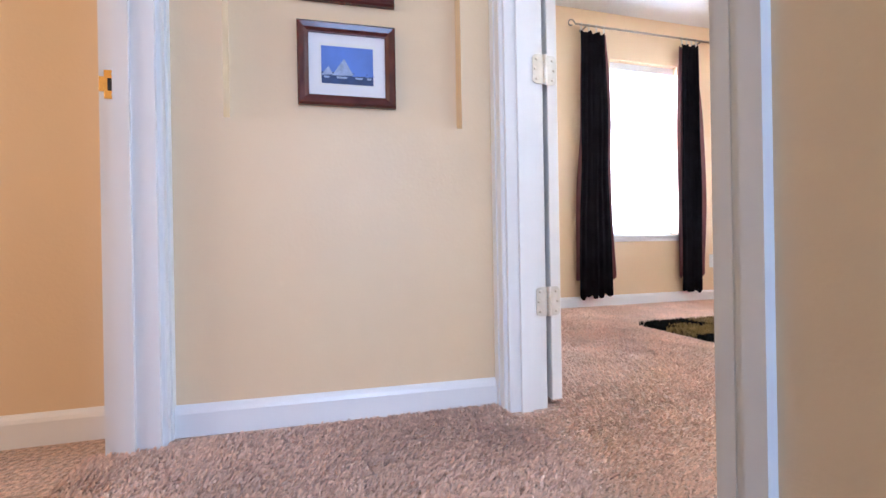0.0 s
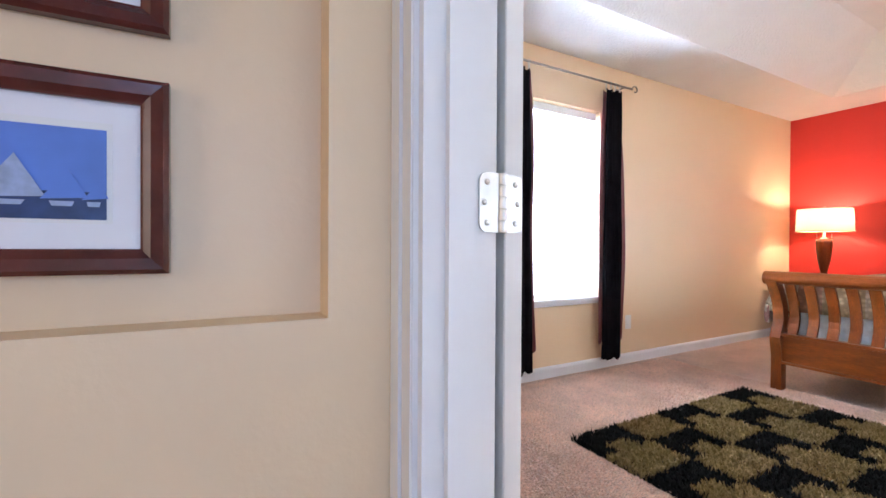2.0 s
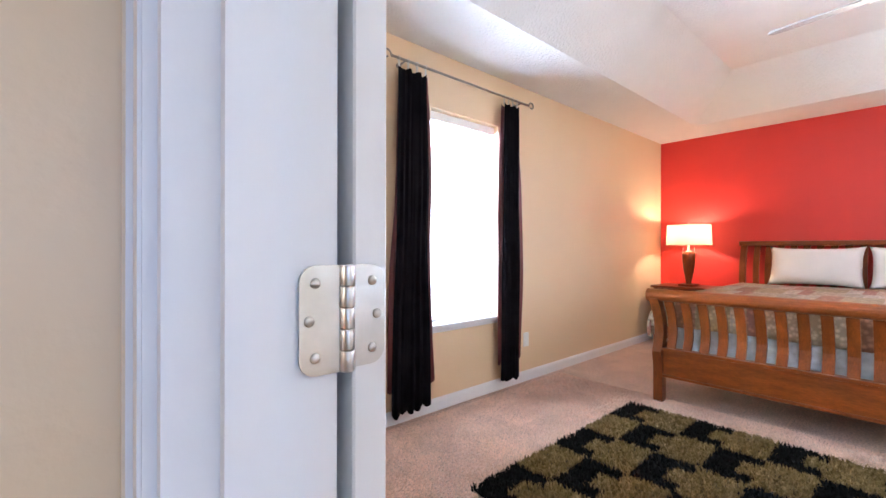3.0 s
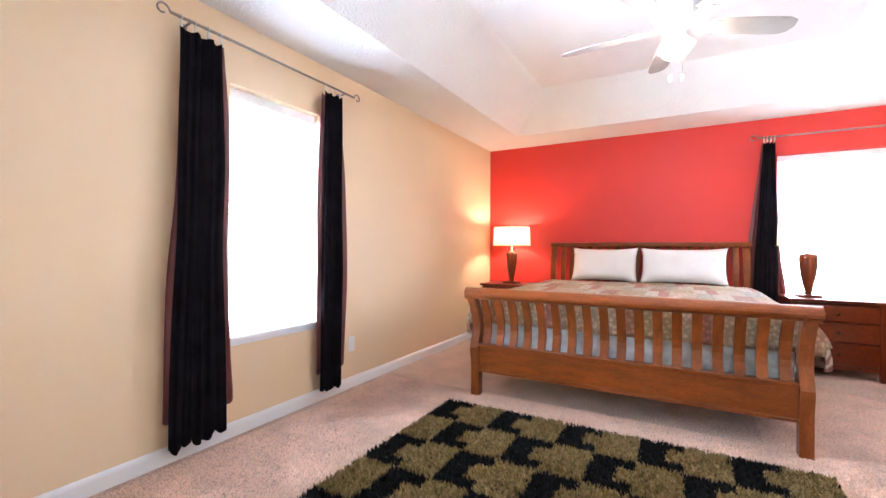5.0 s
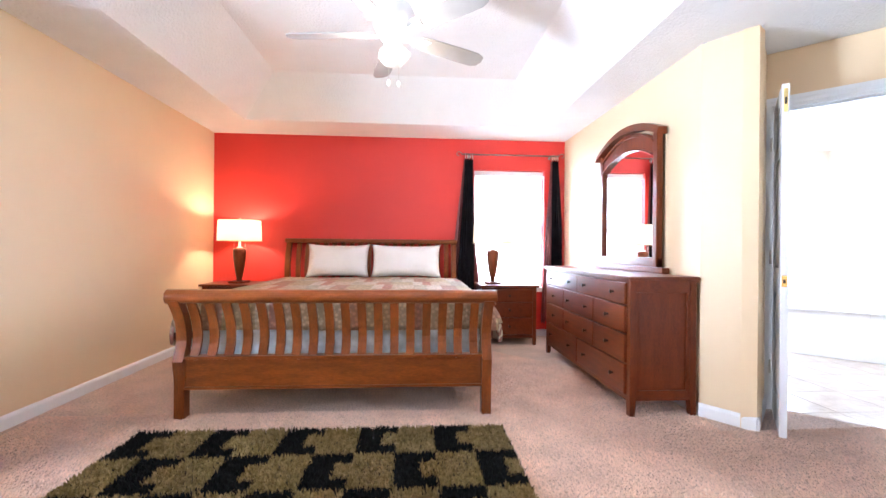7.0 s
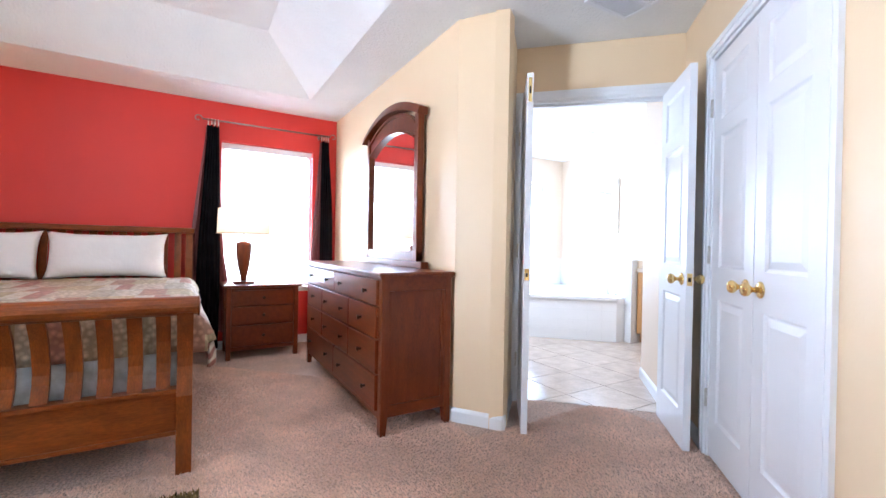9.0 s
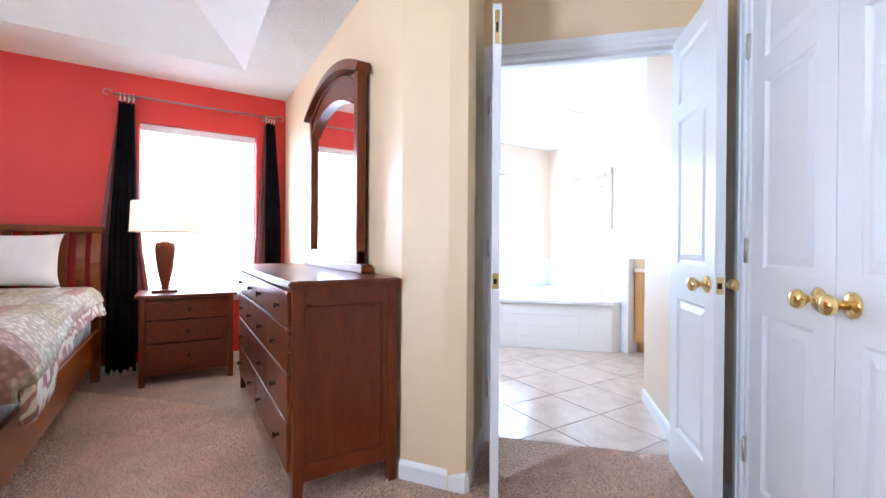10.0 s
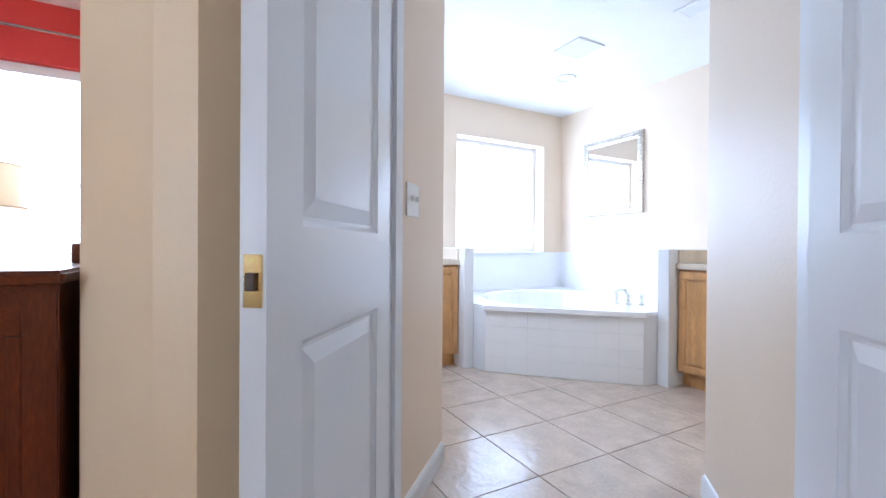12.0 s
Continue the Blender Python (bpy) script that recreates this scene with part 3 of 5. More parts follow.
def drape(bm, edges, z0, z1, folds, amp, y, seed, n=84, rows=34):
    """A gathered cloth between two wavering edges: rows of (share of the drop, left, right)."""
    rnd = random.Random(seed)
    ph, ph2 = rnd.random() * 6, rnd.random() * 6
    fs, ls, rs = [e[0] for e in edges], [e[1] for e in edges], [e[2] for e in edges]
    grid = []
    for j in range(rows + 1):
        f = j / rows
        z = z1 + (z0 - z1) * f
        left, right = (sum(float(np.interp(f + d, fs, e)) for d in (-0.06, 0, 0.06)) / 3 for e in (ls, rs))
        row = []
        for i in range(n + 1):
            u = i / n
            x = left + (right - left) * u + 0.004 * math.sin(9 * f + ph) * math.sin(math.pi * u)
            a = amp * (0.55 + 0.45 * f)
            w = 2 * math.pi * folds * (u + 0.03 * math.sin(5 * u + 2 * f + ph2))
            yy = y + a * math.sin(w + 0.5 * math.sin(2.5 * f + ph)) + 0.35 * a * math.sin(2.3 * w + ph + 1.5 * f) + 0.003 * math.sin(13 * f + 4 * u + ph2)
            zz = z
            if f > 0.97:
                zz += 0.014 * math.sin(w + ph) + 0.012 * math.sin(0.41 * w + ph2)
            if j == 0:
                zz -= 0.018 * (0.5 - 0.5 * math.cos(2 * math.pi * 3 * u))
            row.append(bm.verts.new((x, yy, zz)))
        grid.append(row)
    for j in range(rows):
        for i in range(n):
            bm.faces.new((grid[j][i], grid[j][i + 1], grid[j + 1][i + 1], grid[j + 1][i]))


def curtain(m, front, lining, length, seed, label):
    """A hanging panel: black front before a maroon lining that shows at its edges. Origin at the rod."""
    t = new("curtain")
    t.matrix_world = m
    tagged(t, label, "curtain", "curtains")
    bm = bmesh.new()
    drape(bm, front, -length, -0.05, 5, 0.013, -0.014, seed)
    f = part("front_panel", bm, BLACK, t, "black velvet front", True)
    f.modifiers.new("thick", "SOLIDIFY").thickness = 0.003
    bm = bmesh.new()
    drape(bm, lining, -length + 0.13, -0.055, 6, 0.008, 0.016, seed + 5)
    f = part("lining", bm, MAROON, t, "maroon satin lining", True)
    f.modifiers.new("thick", "SOLIDIFY").thickness = 0.002
    w0 = front[0][2] - front[0][1]
    for k in range(4):
        x = (front[0][1] + front[0][2]) / 2 + (k / 3 - 0.5) * w0 * 0.94
        pts = [(x, 0.014 * math.cos(a), 0.014 * math.sin(a)) for a in [2 * math.pi * q / 14 for q in range(15)]]
        tube("ring", pts, 0.002, STEEL, t, 6)
        box("clip", (x - 0.006, -0.006, -0.062), (x + 0.006, 0.0, -0.014), STEEL, t, 0.002)
    return t


R1Y = WY - 0.075
rod(pose(2.50, R1Y, 2.24), 1.33, "dark metal curtain rod with scroll finials on the side wall")
curtain(pose(2.655, R1Y, 2.24), [(0, -0.11, 0.11), (0.35, -0.12, 0.13), (0.5, -0.125, 0.115), (0.65, -0.15, 0.12), (1, -0.165, 0.135)],
        [(0, -0.09, 0.125), (0.15, -0.10, 0.155), (0.35, -0.11, 0.175), (0.5, -0.13, 0.15), (0.6, -0.155, 0.155), (0.8, -0.168, 0.175), (1, -0.172, 0.20)], 2.15, 3,
        "long black curtain with maroon lining at the side window")
curtain(pose(3.60, R1Y, 2.24), [(0, -0.08, 0.08), (0.3, -0.085, 0.085), (0.6, -0.105, 0.09), (1, -0.11, 0.075)],
        [(0, -0.085, 0.09), (0.1, -0.10, 0.11), (0.3, -0.12, 0.155), (0.5, -0.13, 0.175), (0.7, -0.12, 0.17), (1, -0.125, 0.14)], 2.14, 8,
        "black curtain with maroon satin lining at the side window")
R2X = RX - 0.075
rod(pose(R2X, 1.15, 2.21, 0, 0, -90), 1.20, "thin metal curtain rod over the window beside the bed")
curtain(pose(R2X, 1.06, 2.21, 0, 0, -90), [(0, -0.045, 0.045), (0.3, -0.08, 0.06), (0.6, -0.12, 0.075), (1, -0.13, 0.06)],
        [(0, -0.05, 0.05), (0.3, -0.125, 0.068), (0.6, -0.185, 0.10), (0.75, -0.19, 0.15), (1, -0.18, 0.165)], 2.16, 21, "black curtain with maroon lining beside the bed")
curtain(pose(R2X, 0.005, 2.21, 0, 0, -90), [(0, -0.035, 0.04), (0.4, -0.04, 0.095), (1, -0.05, 0.10)],
        [(0, -0.045, 0.03), (0.3, -0.085, 0.05), (0.6, -0.125, 0.05), (1, -0.155, 0.05)], 2.16, 33, "black curtain with maroon lining near the room corner")


# ---- bed ----
def sweep_board(bm, xs, ya, yb):
    """A board of constant width from ya to yb whose profile is a list of (x_front, x_back, z)."""
    rings = []
    for xf, xb, z in xs:
        rings.append([bm.verts.new(p) for p in ((xf, ya, z), (xb, ya, z), (xb, yb, z), (xf, yb, z))])
    bm.faces.new(rings[0]), bm.faces.new(rings[-1])
    for a, b in zip(rings, rings[1:]):
        for k in range(4):
            j = (k + 1) % 4
            bm.faces.new((a[k], a[j], b[j], b[k]))


def sleigh(z, z0, z1, out):
    """How far the sleigh curve leans outwards at height z."""
    f = max(0.0, min(1.0, (z - z0) / (z1 - z0)))
    swell = max(0.0, 1 - abs(z - z0) / 0.13) if z0 < 0.5 else 0.0
    return out * f ** 2 - 0.038 * math.sin(math.pi * f) + 0.022 * swell * swell * (3 - 2 * swell)


def bed():
    y0, y1 = 1.205, 3.175
    fx, hx = 4.215, 6.50
    t = thing("bed", (0, 0, 0), 0, "honey-brown wooden sleigh bed with slatted head and foot boards", "bed")
    # footboard
    for ya in (y0, y1 - 0.062):
        bm = bmesh.new()
        zs = [0, 0.12, 0.20, 0.24, 0.28, 0.32, 0.36, 0.40, 0.44, 0.48, 0.52, 0.56, 0.60, 0.64, 0.68, 0.71, 0.74]
        prof = [(fx + 0.0 - sleigh(z, 0.36, 0.74, 0.085), fx + (0.065 if z < 0.36 else 0.062) - sleigh(z, 0.36, 0.74, 0.07), z) for z in zs]
        sweep_board(bm, prof, ya, ya + 0.062)
        part("post", bm, OAKV, t)
    box("bottom_rail", (fx + 0.012, y0 + 0.062, 0.199), (fx + 0.045, y1 - 0.062, 0.373), OAK, t, 0.002)
    box("cap_moulding", (fx - 0.012, y0 + 0.062, 0.372), (fx + 0.056, y1 - 0.062, 0.392), OAK, t, 0.004)
    box("foot_moulding", (fx - 0.002, y0 + 0.062, 0.183), (fx + 0.05, y1 - 0.062, 0.200), OAK, t, 0.004)
    tx = fx - 0.03
    bm = bmesh.new()
    n = 18
    ring0, ring1 = [], []
    for k in range(n):
        a = 2 * math.pi * k / n
        px, pz = tx + 0.062 * math.cos(a), 0.765 + 0.042 * math.sin(a)
        ring0.append(bm.verts.new((px, y0 - 0.015, pz)))
        ring1.append(bm.verts.new((px, y1 + 0.015, pz)))
    bm.faces.new(ring0), bm.faces.new(ring1)
    for k in range(n):
        bm.faces.new((ring0[k], ring0[(k + 1) % n], ring1[(k + 1) % n], ring1[k]))
    part("top_rail", bm, OAK, t, "rolled top rail", smooth=False)
    for ya, yb in ((y0 - 0.026, y0 - 0.014), (y1 + 0.014, y1 + 0.026)):
        lathe("scroll", [(0, 0), (0.03, 0.0), (0.046, 0.004), (0.046, 0.010), (0, 0.012)], OAK, t, (tx, ya, 0.762), 20, pose(0, 0, 0, -90))
    count = 18
    step = (y1 - y0 - 0.124) / (count + 0.0)
    for k in range(count):
        yc = y0 + 0.062 + step * (k + 0.5)
        bm = bmesh.new()
        zs = [0.385, 0.42, 0.46, 0.5, 0.55, 0.6, 0.65, 0.69, 0.735]
        prof = [(fx + 0.020 - sleigh(z, 0.36, 0.74, 0.065), fx + 0.040 - sleigh(z, 0.36, 0.74, 0.065), z) for z in zs]
        sweep_board(bm, prof, yc - 0.027, yc + 0.027)
        part("slat", bm, OAKV, t)
    # headboard
    for ya in (y0 + 0.01, y1 - 0.035):
        bm = bmesh.new()
        prof = [(hx - 0.0 + sleigh(z, 0.6, 1.15, 0.07), hx + 0.055 + sleigh(z, 0.6, 1.15, 0.06), z) for z in (0, 0.2, 0.4, 0.6, 0.7, 0.8, 0.9, 1.0, 1.08, 1.15)]
        sweep_board(bm, prof, ya, ya + 0.055)
        part("post", bm, OAKV, t)
    box("head_rail", (hx + 0.03, y0 - 0.005, 1.125), (hx + 0.125, y1 + 0.035, 1.175), OAK, t, 0.012)
    box("lower_rail", (hx + 0.012, y0 + 0.075, 0.52), (hx + 0.042, y1 - 0.075, 0.70), OAK, t, 0.004)
    for k in range(18):
        yc = y0 + 0.075 + (y1 - y0 - 0.15) / 18 * (k + 0.5)
        bm = bmesh.new()
        prof = [(hx + 0.018 + sleigh(z, 0.6, 1.15, 0.06), hx + 0.036 + sleigh(z, 0.6, 1.15, 0.06), z) for z in (0.69, 0.78, 0.86, 0.94, 1.02, 1.08, 1.13)]
        sweep_board(bm, prof, yc - 0.026, yc + 0.026)
        part("slat", bm, OAKV, t)
    for ya in (y0 + 0.012, y1 - 0.037):
        box("side_rail", (fx + 0.05, ya, 0.19), (hx + 0.01, ya + 0.025, 0.40), OAK, t, 0.004)
    bs = box("box_spring", (fx + 0.105, y0 + 0.06, 0.27), (hx - 0.01, y1 - 0.06, 0.54), SHEET, None, 0.02)
    tagged(bs, "pale blue-grey covered box spring inside the bed frame", "box spring")
    ms = box("mattress", (fx + 0.128, y0 + 0.05, 0.542), (hx - 0.012, y1 - 0.05, 0.715), PILLOW, None, 0.05)
    tagged(ms, "thick mattress under a patchwork quilt", "mattress")


bed()


def quilt():
    """The bed cover: flat on the mattress, over its sides and foot, with soft waves at the hem."""
    x0, x1, y0, y1, top = 4.328, 6.30, 1.245, 3.135, 0.728
    nx, ny = 60, 80
    drop, foot = 0.29, 0.20
    bm = bmesh.new()
    grid = []
    r = 0.05
    for j in range(ny + 1):
        v = -drop + (y1 - y0 + 2 * drop) * j / ny
        row = []
        for i in range(nx + 1):
            u = -foot + (x1 - x0 + foot) * i / nx
            side = max(-v, v - (y1 - y0), 0)
            end = max(-u, 0)
            x, y = x0 + max(u, 0), y0 + min(max(v, 0), y1 - y0)
            w = 0.012 * math.sin(7 * x + 2.0 * y) + 0.008 * math.sin(17 * x + 3)
            sgn = -1 if v < 0 else 1
            near = min(1, max(0, (5.35 - x) / 0.8))
            near = near * near * (3 - 2 * near)
            hang = side * (0.62 + 0.42 * near)
            puff = (0.035 if u > 0 else 0.01) * math.sin(min(1, side / 0.12) * math.pi / 2)
            y += sgn * (puff + (side / drop) * (0.05 + 0.8 * w) + 0.055 * near * math.sin(min(1, side / drop) * 2.4) if side > 0 else 0)
            x -= (0.012 + 0.006 * math.sin(9 * y)) * min(1, end / 0.05) if end > 0 else 0
            z = top - max(hang - 0.02, end - 0.015, 0) + 0.006 * math.sin(5 * x + 1) * math.sin(4 * y) + (0.01 * math.sin(12 * x) if side > 0.2 else 0)
            z -= 0.012 * min(1, side / 0.03) + 0.01 * min(1, end / 0.03)
            row.append((x, y, z))
        grid.append(row)

    def cloth(name, inside, material, parent):
        bm = bmesh.new()
        uv = bm.loops.layers.uv.new("UVMap")
        made = {}
        for j in range(ny):
            for i in range(nx):
                if inside(i, j):
                    ks = ((i, j), (i + 1, j), (i + 1, j + 1), (i, j + 1))
                    for p in ks:
                        if p not in made:
                            made[p] = bm.verts.new(grid[p[1]][p[0]])
                    f = bm.faces.new([made[p] for p in ks])
                    for lp, (a, b) in zip(f.loops, ks):
                        lp[uv].uv = (a / nx * (x1 - x0 + foot), y0 - drop + (y1 - y0 + 2 * drop) * b / ny)
        ob = part(name, bm, material, parent, "", True)
        s = ob.modifiers.new("thick", "SOLIDIFY")
        s.thickness, s.offset = 0.014, 1
        return ob

    def middle(i, j):
        return 4 <= j < ny - 4
    q = cloth("quilt", middle, QUILT, None)
    tagged(q, "tan, olive and rust patchwork quilt spread over the bed", "quilt")
    for side in (0, 1):
        b = cloth("border", lambda i, j: not middle(i, j) and (j > ny / 2) == bool(side), PAISLEY, q)
        b["label"] = "rust and tan paisley border"


quilt()


def pillow(w, h, d, m, label):
    bm = bmesh.new()
    n = 22
    for s in (-1, 1):
        g = []
        for j in range(n + 1):
            row = []
            for i in range(n + 1):
                u, v = 2 * i / n - 1, 2 * j / n - 1
                e = max(0.0, (1 - u ** 4) * (1 - v ** 4)) ** 0.75
                pinch = 1 - 0.13 * (1 - abs(u) ** 3) * abs(v) ** 2
                pin2 = 1 - 0.07 * (1 - abs(v) ** 3) * abs(u) ** 2
                crease = 0.06 * math.sin(5 * u + 3 * v) * e
                row.append(bm.verts.new((u * w / 2 * pin2, s * d / 2 * e * (1 + crease), v * h / 2 * pinch + h / 2)))
            g.append(row)
        for j in range(n):
            for i in range(n):
                bm.faces.new((g[j][i], g[j][i + 1], g[j + 1][i + 1], g[j + 1][i]))
    bmesh.ops.remove_doubles(bm, verts=bm.verts, dist=1e-4)
    p = part("pillow", bm, PILLOW, None, "", True)
    p.matrix_world = m
    tagged(p, label, "pillow", "pillows on the bed")


pillow(0.70, 0.40, 0.19, pose(6.30, 2.565, 0.735, -18, 0, -90) , "plump white pillow leaning on the headboard")
pillow(0.80, 0.40, 0.19, pose(6.30, 1.80, 0.735, -18, 0, -90), "wide white pillow leaning on the headboard")


# ---- drawers ----
def knob(parent, at, m=None, r=0.014):
    lathe("knob", [(0, 0), (r * 0.7, 0), (r * 0.45, 0.006), (r * 0.5, 0.012), (r, 0.018), (r * 0.95, 0.024), (0, 0.027)], KNOB, parent, at, 14, m or pose(0, 0, 0, 90))


def drawer(parent, lo, hi, pulls):
    """A drawer front in the local plane y = lo[1] that faces -y."""
    d = box("drawer", lo, hi, CHERRYH, parent, 0.0055)
    for px in pulls:
        knob(d, (px, lo[1], (lo[2] + hi[2]) / 2))


def dresser():
    L, D, Ht = 1.72, 0.445, 0.90
    t = thing("dresser", (5.85, 0.325, 0), 180, "long cherry wood dresser with small dark knobs", "dresser")
    # local: x from 0 (far end) to L, y from 0 (front) to D, z up
    t.matrix_world = pose(5.85, 0.325, 0, 0, 0, 180)
    c = 0.045
    for x in (0, L - c):
        for y in (0, D - c):
            bm = bmesh.new()
            add_box(bm, (x, y, 0), (x + c, y + c, Ht - 0.028))
            bmesh.ops.bisect_plane(bm, geom=bm.verts[:] + bm.edges[:] + bm.faces[:], plane_co=(0, 0, 0.12), plane_no=(0, 0, 1))
            for q in bm.verts:
                if q.co.z < 0.01 and (q.co.y > y + c / 2) == (y < 0.1):
                    q.co.y += -0.012 if y < 0.1 else 0.012
            bmesh.ops.bevel(bm, geom=[e for e in bm.edges if abs(e.verts[0].co.z - e.verts[1].co.z) > 0.3], offset=0.003, segments=2, affect="EDGES")
            part("leg", bm, CHERRY, t)
    for x in (0.016, L - 0.032):
        box("side_panel", (x, c, 0.115), (x + 0.016, D - c, Ht - 0.03), CHERRY, t)
        xo = 0.004 if x < 0.1 else L - 0.028
        box("side_rail", (xo, c, 0.10), (xo + 0.024, D - c, 0.165), CHERRYH, t, 0.003)
        box("side_rail", (xo, c, Ht - 0.105), (xo + 0.024, D - c, Ht - 0.029), CHERRYH, t, 0.003)
        for ya in (c, D - c - 0.02):
            box("side_stile", (xo, ya, 0.165), (xo + 0.024, ya + 0.02, Ht - 0.105), CHERRY, t, 0.003)
    box("back", (c, D - 0.02, 0.11), (L - c, D - 0.008, Ht - 0.03), CHERRY, t)
    box("carcass", (c, 0.022, 0.11), (L - c, D - 0.03, Ht - 0.032), CHERRY, t)
    box("bottom_rail", (c, 0.006, 0.085), (L - c, 0.028, 0.125), CHERRYH, t, 0.003)
    bm = bmesh.new()
    add_box(bm, (-0.022, -0.022, Ht - 0.026), (L + 0.022, D + 0.012, Ht))
    bmesh.ops.bevel(bm, geom=[e for e in bm.edges], offset=0.006, segments=3, affect="EDGES")
    add_box(bm, (-0.010, -0.010, Ht - 0.036), (L + 0.010, D + 0.004, Ht - 0.024))
    part("top", bm, CHERRYH, t)
    x0, x1 = c + 0.004, L - c - 0.004
    rows = [(0.715, 0.855), (0.53, 0.705), (0.335, 0.52), (0.13, 0.325)]
    w = x1 - x0
    for k, (za, zb) in enumerate(rows):
        cuts = [(0, 0.5), (0.5, 1)] if k in (0, 3) else [(0, 0.3), (0.3, 0.7), (0.7, 1)]
        for a, b in cuts:
            xa, xb = x0 + w * a + 0.003, x0 + w * b - 0.003
            ww = xb - xa
            pulls = [xa + ww * 0.2, xb - ww * 0.2] if ww > 0.6 else ([xa + ww * 0.5] if k not in (1, 2) or ww < 0.55 else [xa + ww * 0.2, xb - ww * 0.2])
            drawer(t, (xa, -0.013, za), (xb, 0.016, zb), pulls)
    bm = bmesh.new()
    for k in range(8):
        bmesh.ops.create_icosphere(bm, subdivisions=1, radius=0.008, matrix=Matrix.Translation((L - c + 0.006, -0.002, 0.55 + 0.021 * k)))
    part("beading", bm, CHERRY, t, "row of small turned beads")


dresser()


def dresser_mirror():
    t = thing("dresser_mirror", (5.0, DY + 0.006, 0.90), 180, "arched cherry wood mirror standing on the dresser", "mirror")
    W, Hs = 0.96, 0.80
    # local: x across, y = 0 at the wall and -y into the room after the half turn
    m = pose(5.0, DY + 0.045, 0.90, 0, 0, 180)
    t.matrix_world = m
    d0, d1 = -0.022, 0.022
    box("base_rail", (-W / 2 - 0.09, d0 - 0.012, 0.0), (W / 2 + 0.09, d1, 0.045), CHERRYH, t, 0.006)
    box("bottom_rail", (-W / 2 + 0.0, d0, 0.045), (W / 2, d1, 0.115), CHERRYH, t, 0.003)
    for s in (-1, 1):
        xa, xb = sorted((s * W / 2, s * (W / 2 - 0.055)))
        box("stile", (xa, d0 - 0.004, 0.045), (xb, d1, 1.05), CHERRY, t, 0.004)

    def arch(x, edge, rise, half):
        return edge + rise * (1 - (x / half) ** 2)
    n = 28
    for nm, lo, hi, ya, yb, half, mt in (("arch_panel", (0.905, 0.105), (1.02, 0.12), d0 + 0.006, d1, W / 2 - 0.066, CHERRY), ("crown", (1.02, 0.125), (1.075, 0.13), d0 - 0.035, d1 + 0.0, W / 2 + 0.045, CHERRYH),
                                         ("bead", (0.985, 0.12), (1.003, 0.12), d0 - 0.008, d1, W / 2 - 0.05, CHERRYH), ("arch_trim", (0.89, 0.105), (0.906, 0.105), d0 - 0.010, d1, W / 2 - 0.066, CHERRYH)):
        bm = bmesh.new()
        rings = []
        for k in range(n + 1):
            x = -half + 2 * half * k / n
            a, b = arch(x, lo[0], lo[1], half), arch(x, hi[0], hi[1], half)
            rings.append([bm.verts.new(p) for p in ((x, ya, a), (x, yb, a), (x, yb, b), (x, ya + (0.014 if nm == "crown" else 0), b))])
        bm.faces.new(rings[0]), bm.faces.new(rings[-1])
        for p, q in zip(rings, rings[1:]):
            for i in range(4):
                j = (i + 1) % 4
                bm.faces.new((p[i], p[j], q[j], q[i]))
        part(nm, bm, mt, t)
    bm = bmesh.new()
    half = W / 2 - 0.06
    pts = [(-half, 0.105), (half, 0.105)] + [(half - 2 * half * k / n, arch(half - 2 * half * k / n, 0.90, 0.105, half)) for k in range(n + 1)]
    prism(bm, pts, -0.004, 0.004, pose(0, 0.004, 0, 90))
    part("glass", bm, MIRROR, t, "clear mirror glass")
    box("backboard", (-W / 2 + 0.02, 0.012, 0.06), (W / 2 - 0.02, 0.026, 0.95), CHERRY, t)


dresser_mirror()


def nightstand(m, w, label):
    t = new("nightstand")
    t.matrix_world = m
    tagged(t, label, "nightstand", "nightstands beside the bed")
    D, Ht, c = 0.43, 0.67, 0.04
    for x in (0, w - c):
        for y in (0, D - c):
            box("leg", (x, y, 0), (x + c, y + c, Ht - 0.026), CHERRY, t, 0.003)
    for x in (0.006, w - 0.026):
        box("side_panel", (x, c, 0.10), (x + 0.02, D - c, Ht - 0.026), CHERRY, t)
    box("carcass", (c, 0.02, 0.10), (w - c, D - 0.01, Ht - 0.03), CHERRY, t)
    box("top", (-0.025, -0.025, Ht - 0.025), (w + 0.025, D + 0.01, Ht), CHERRYH, t, 0.006)
    box("bottom_rail", (c, 0.004, 0.08), (w - c, 0.024, 0.115), CHERRYH, t, 0.003)
    for za, zb in ((0.12, 0.305), (0.315, 0.475), (0.485, 0.62)):
        drawer(t, (c + 0.003, -0.006, za), (w - c - 0.003, 0.014, zb), [w / 2])


nightstand(pose(6.155, 0.955, 0, 0, 0, -90), 0.615, "cherry wood nightstand with three drawers under the window")
nightstand(pose(6.155, 3.955, 0, 0, 0, -90), 0.66, "cherry wood nightstand with three drawers in the room corner")


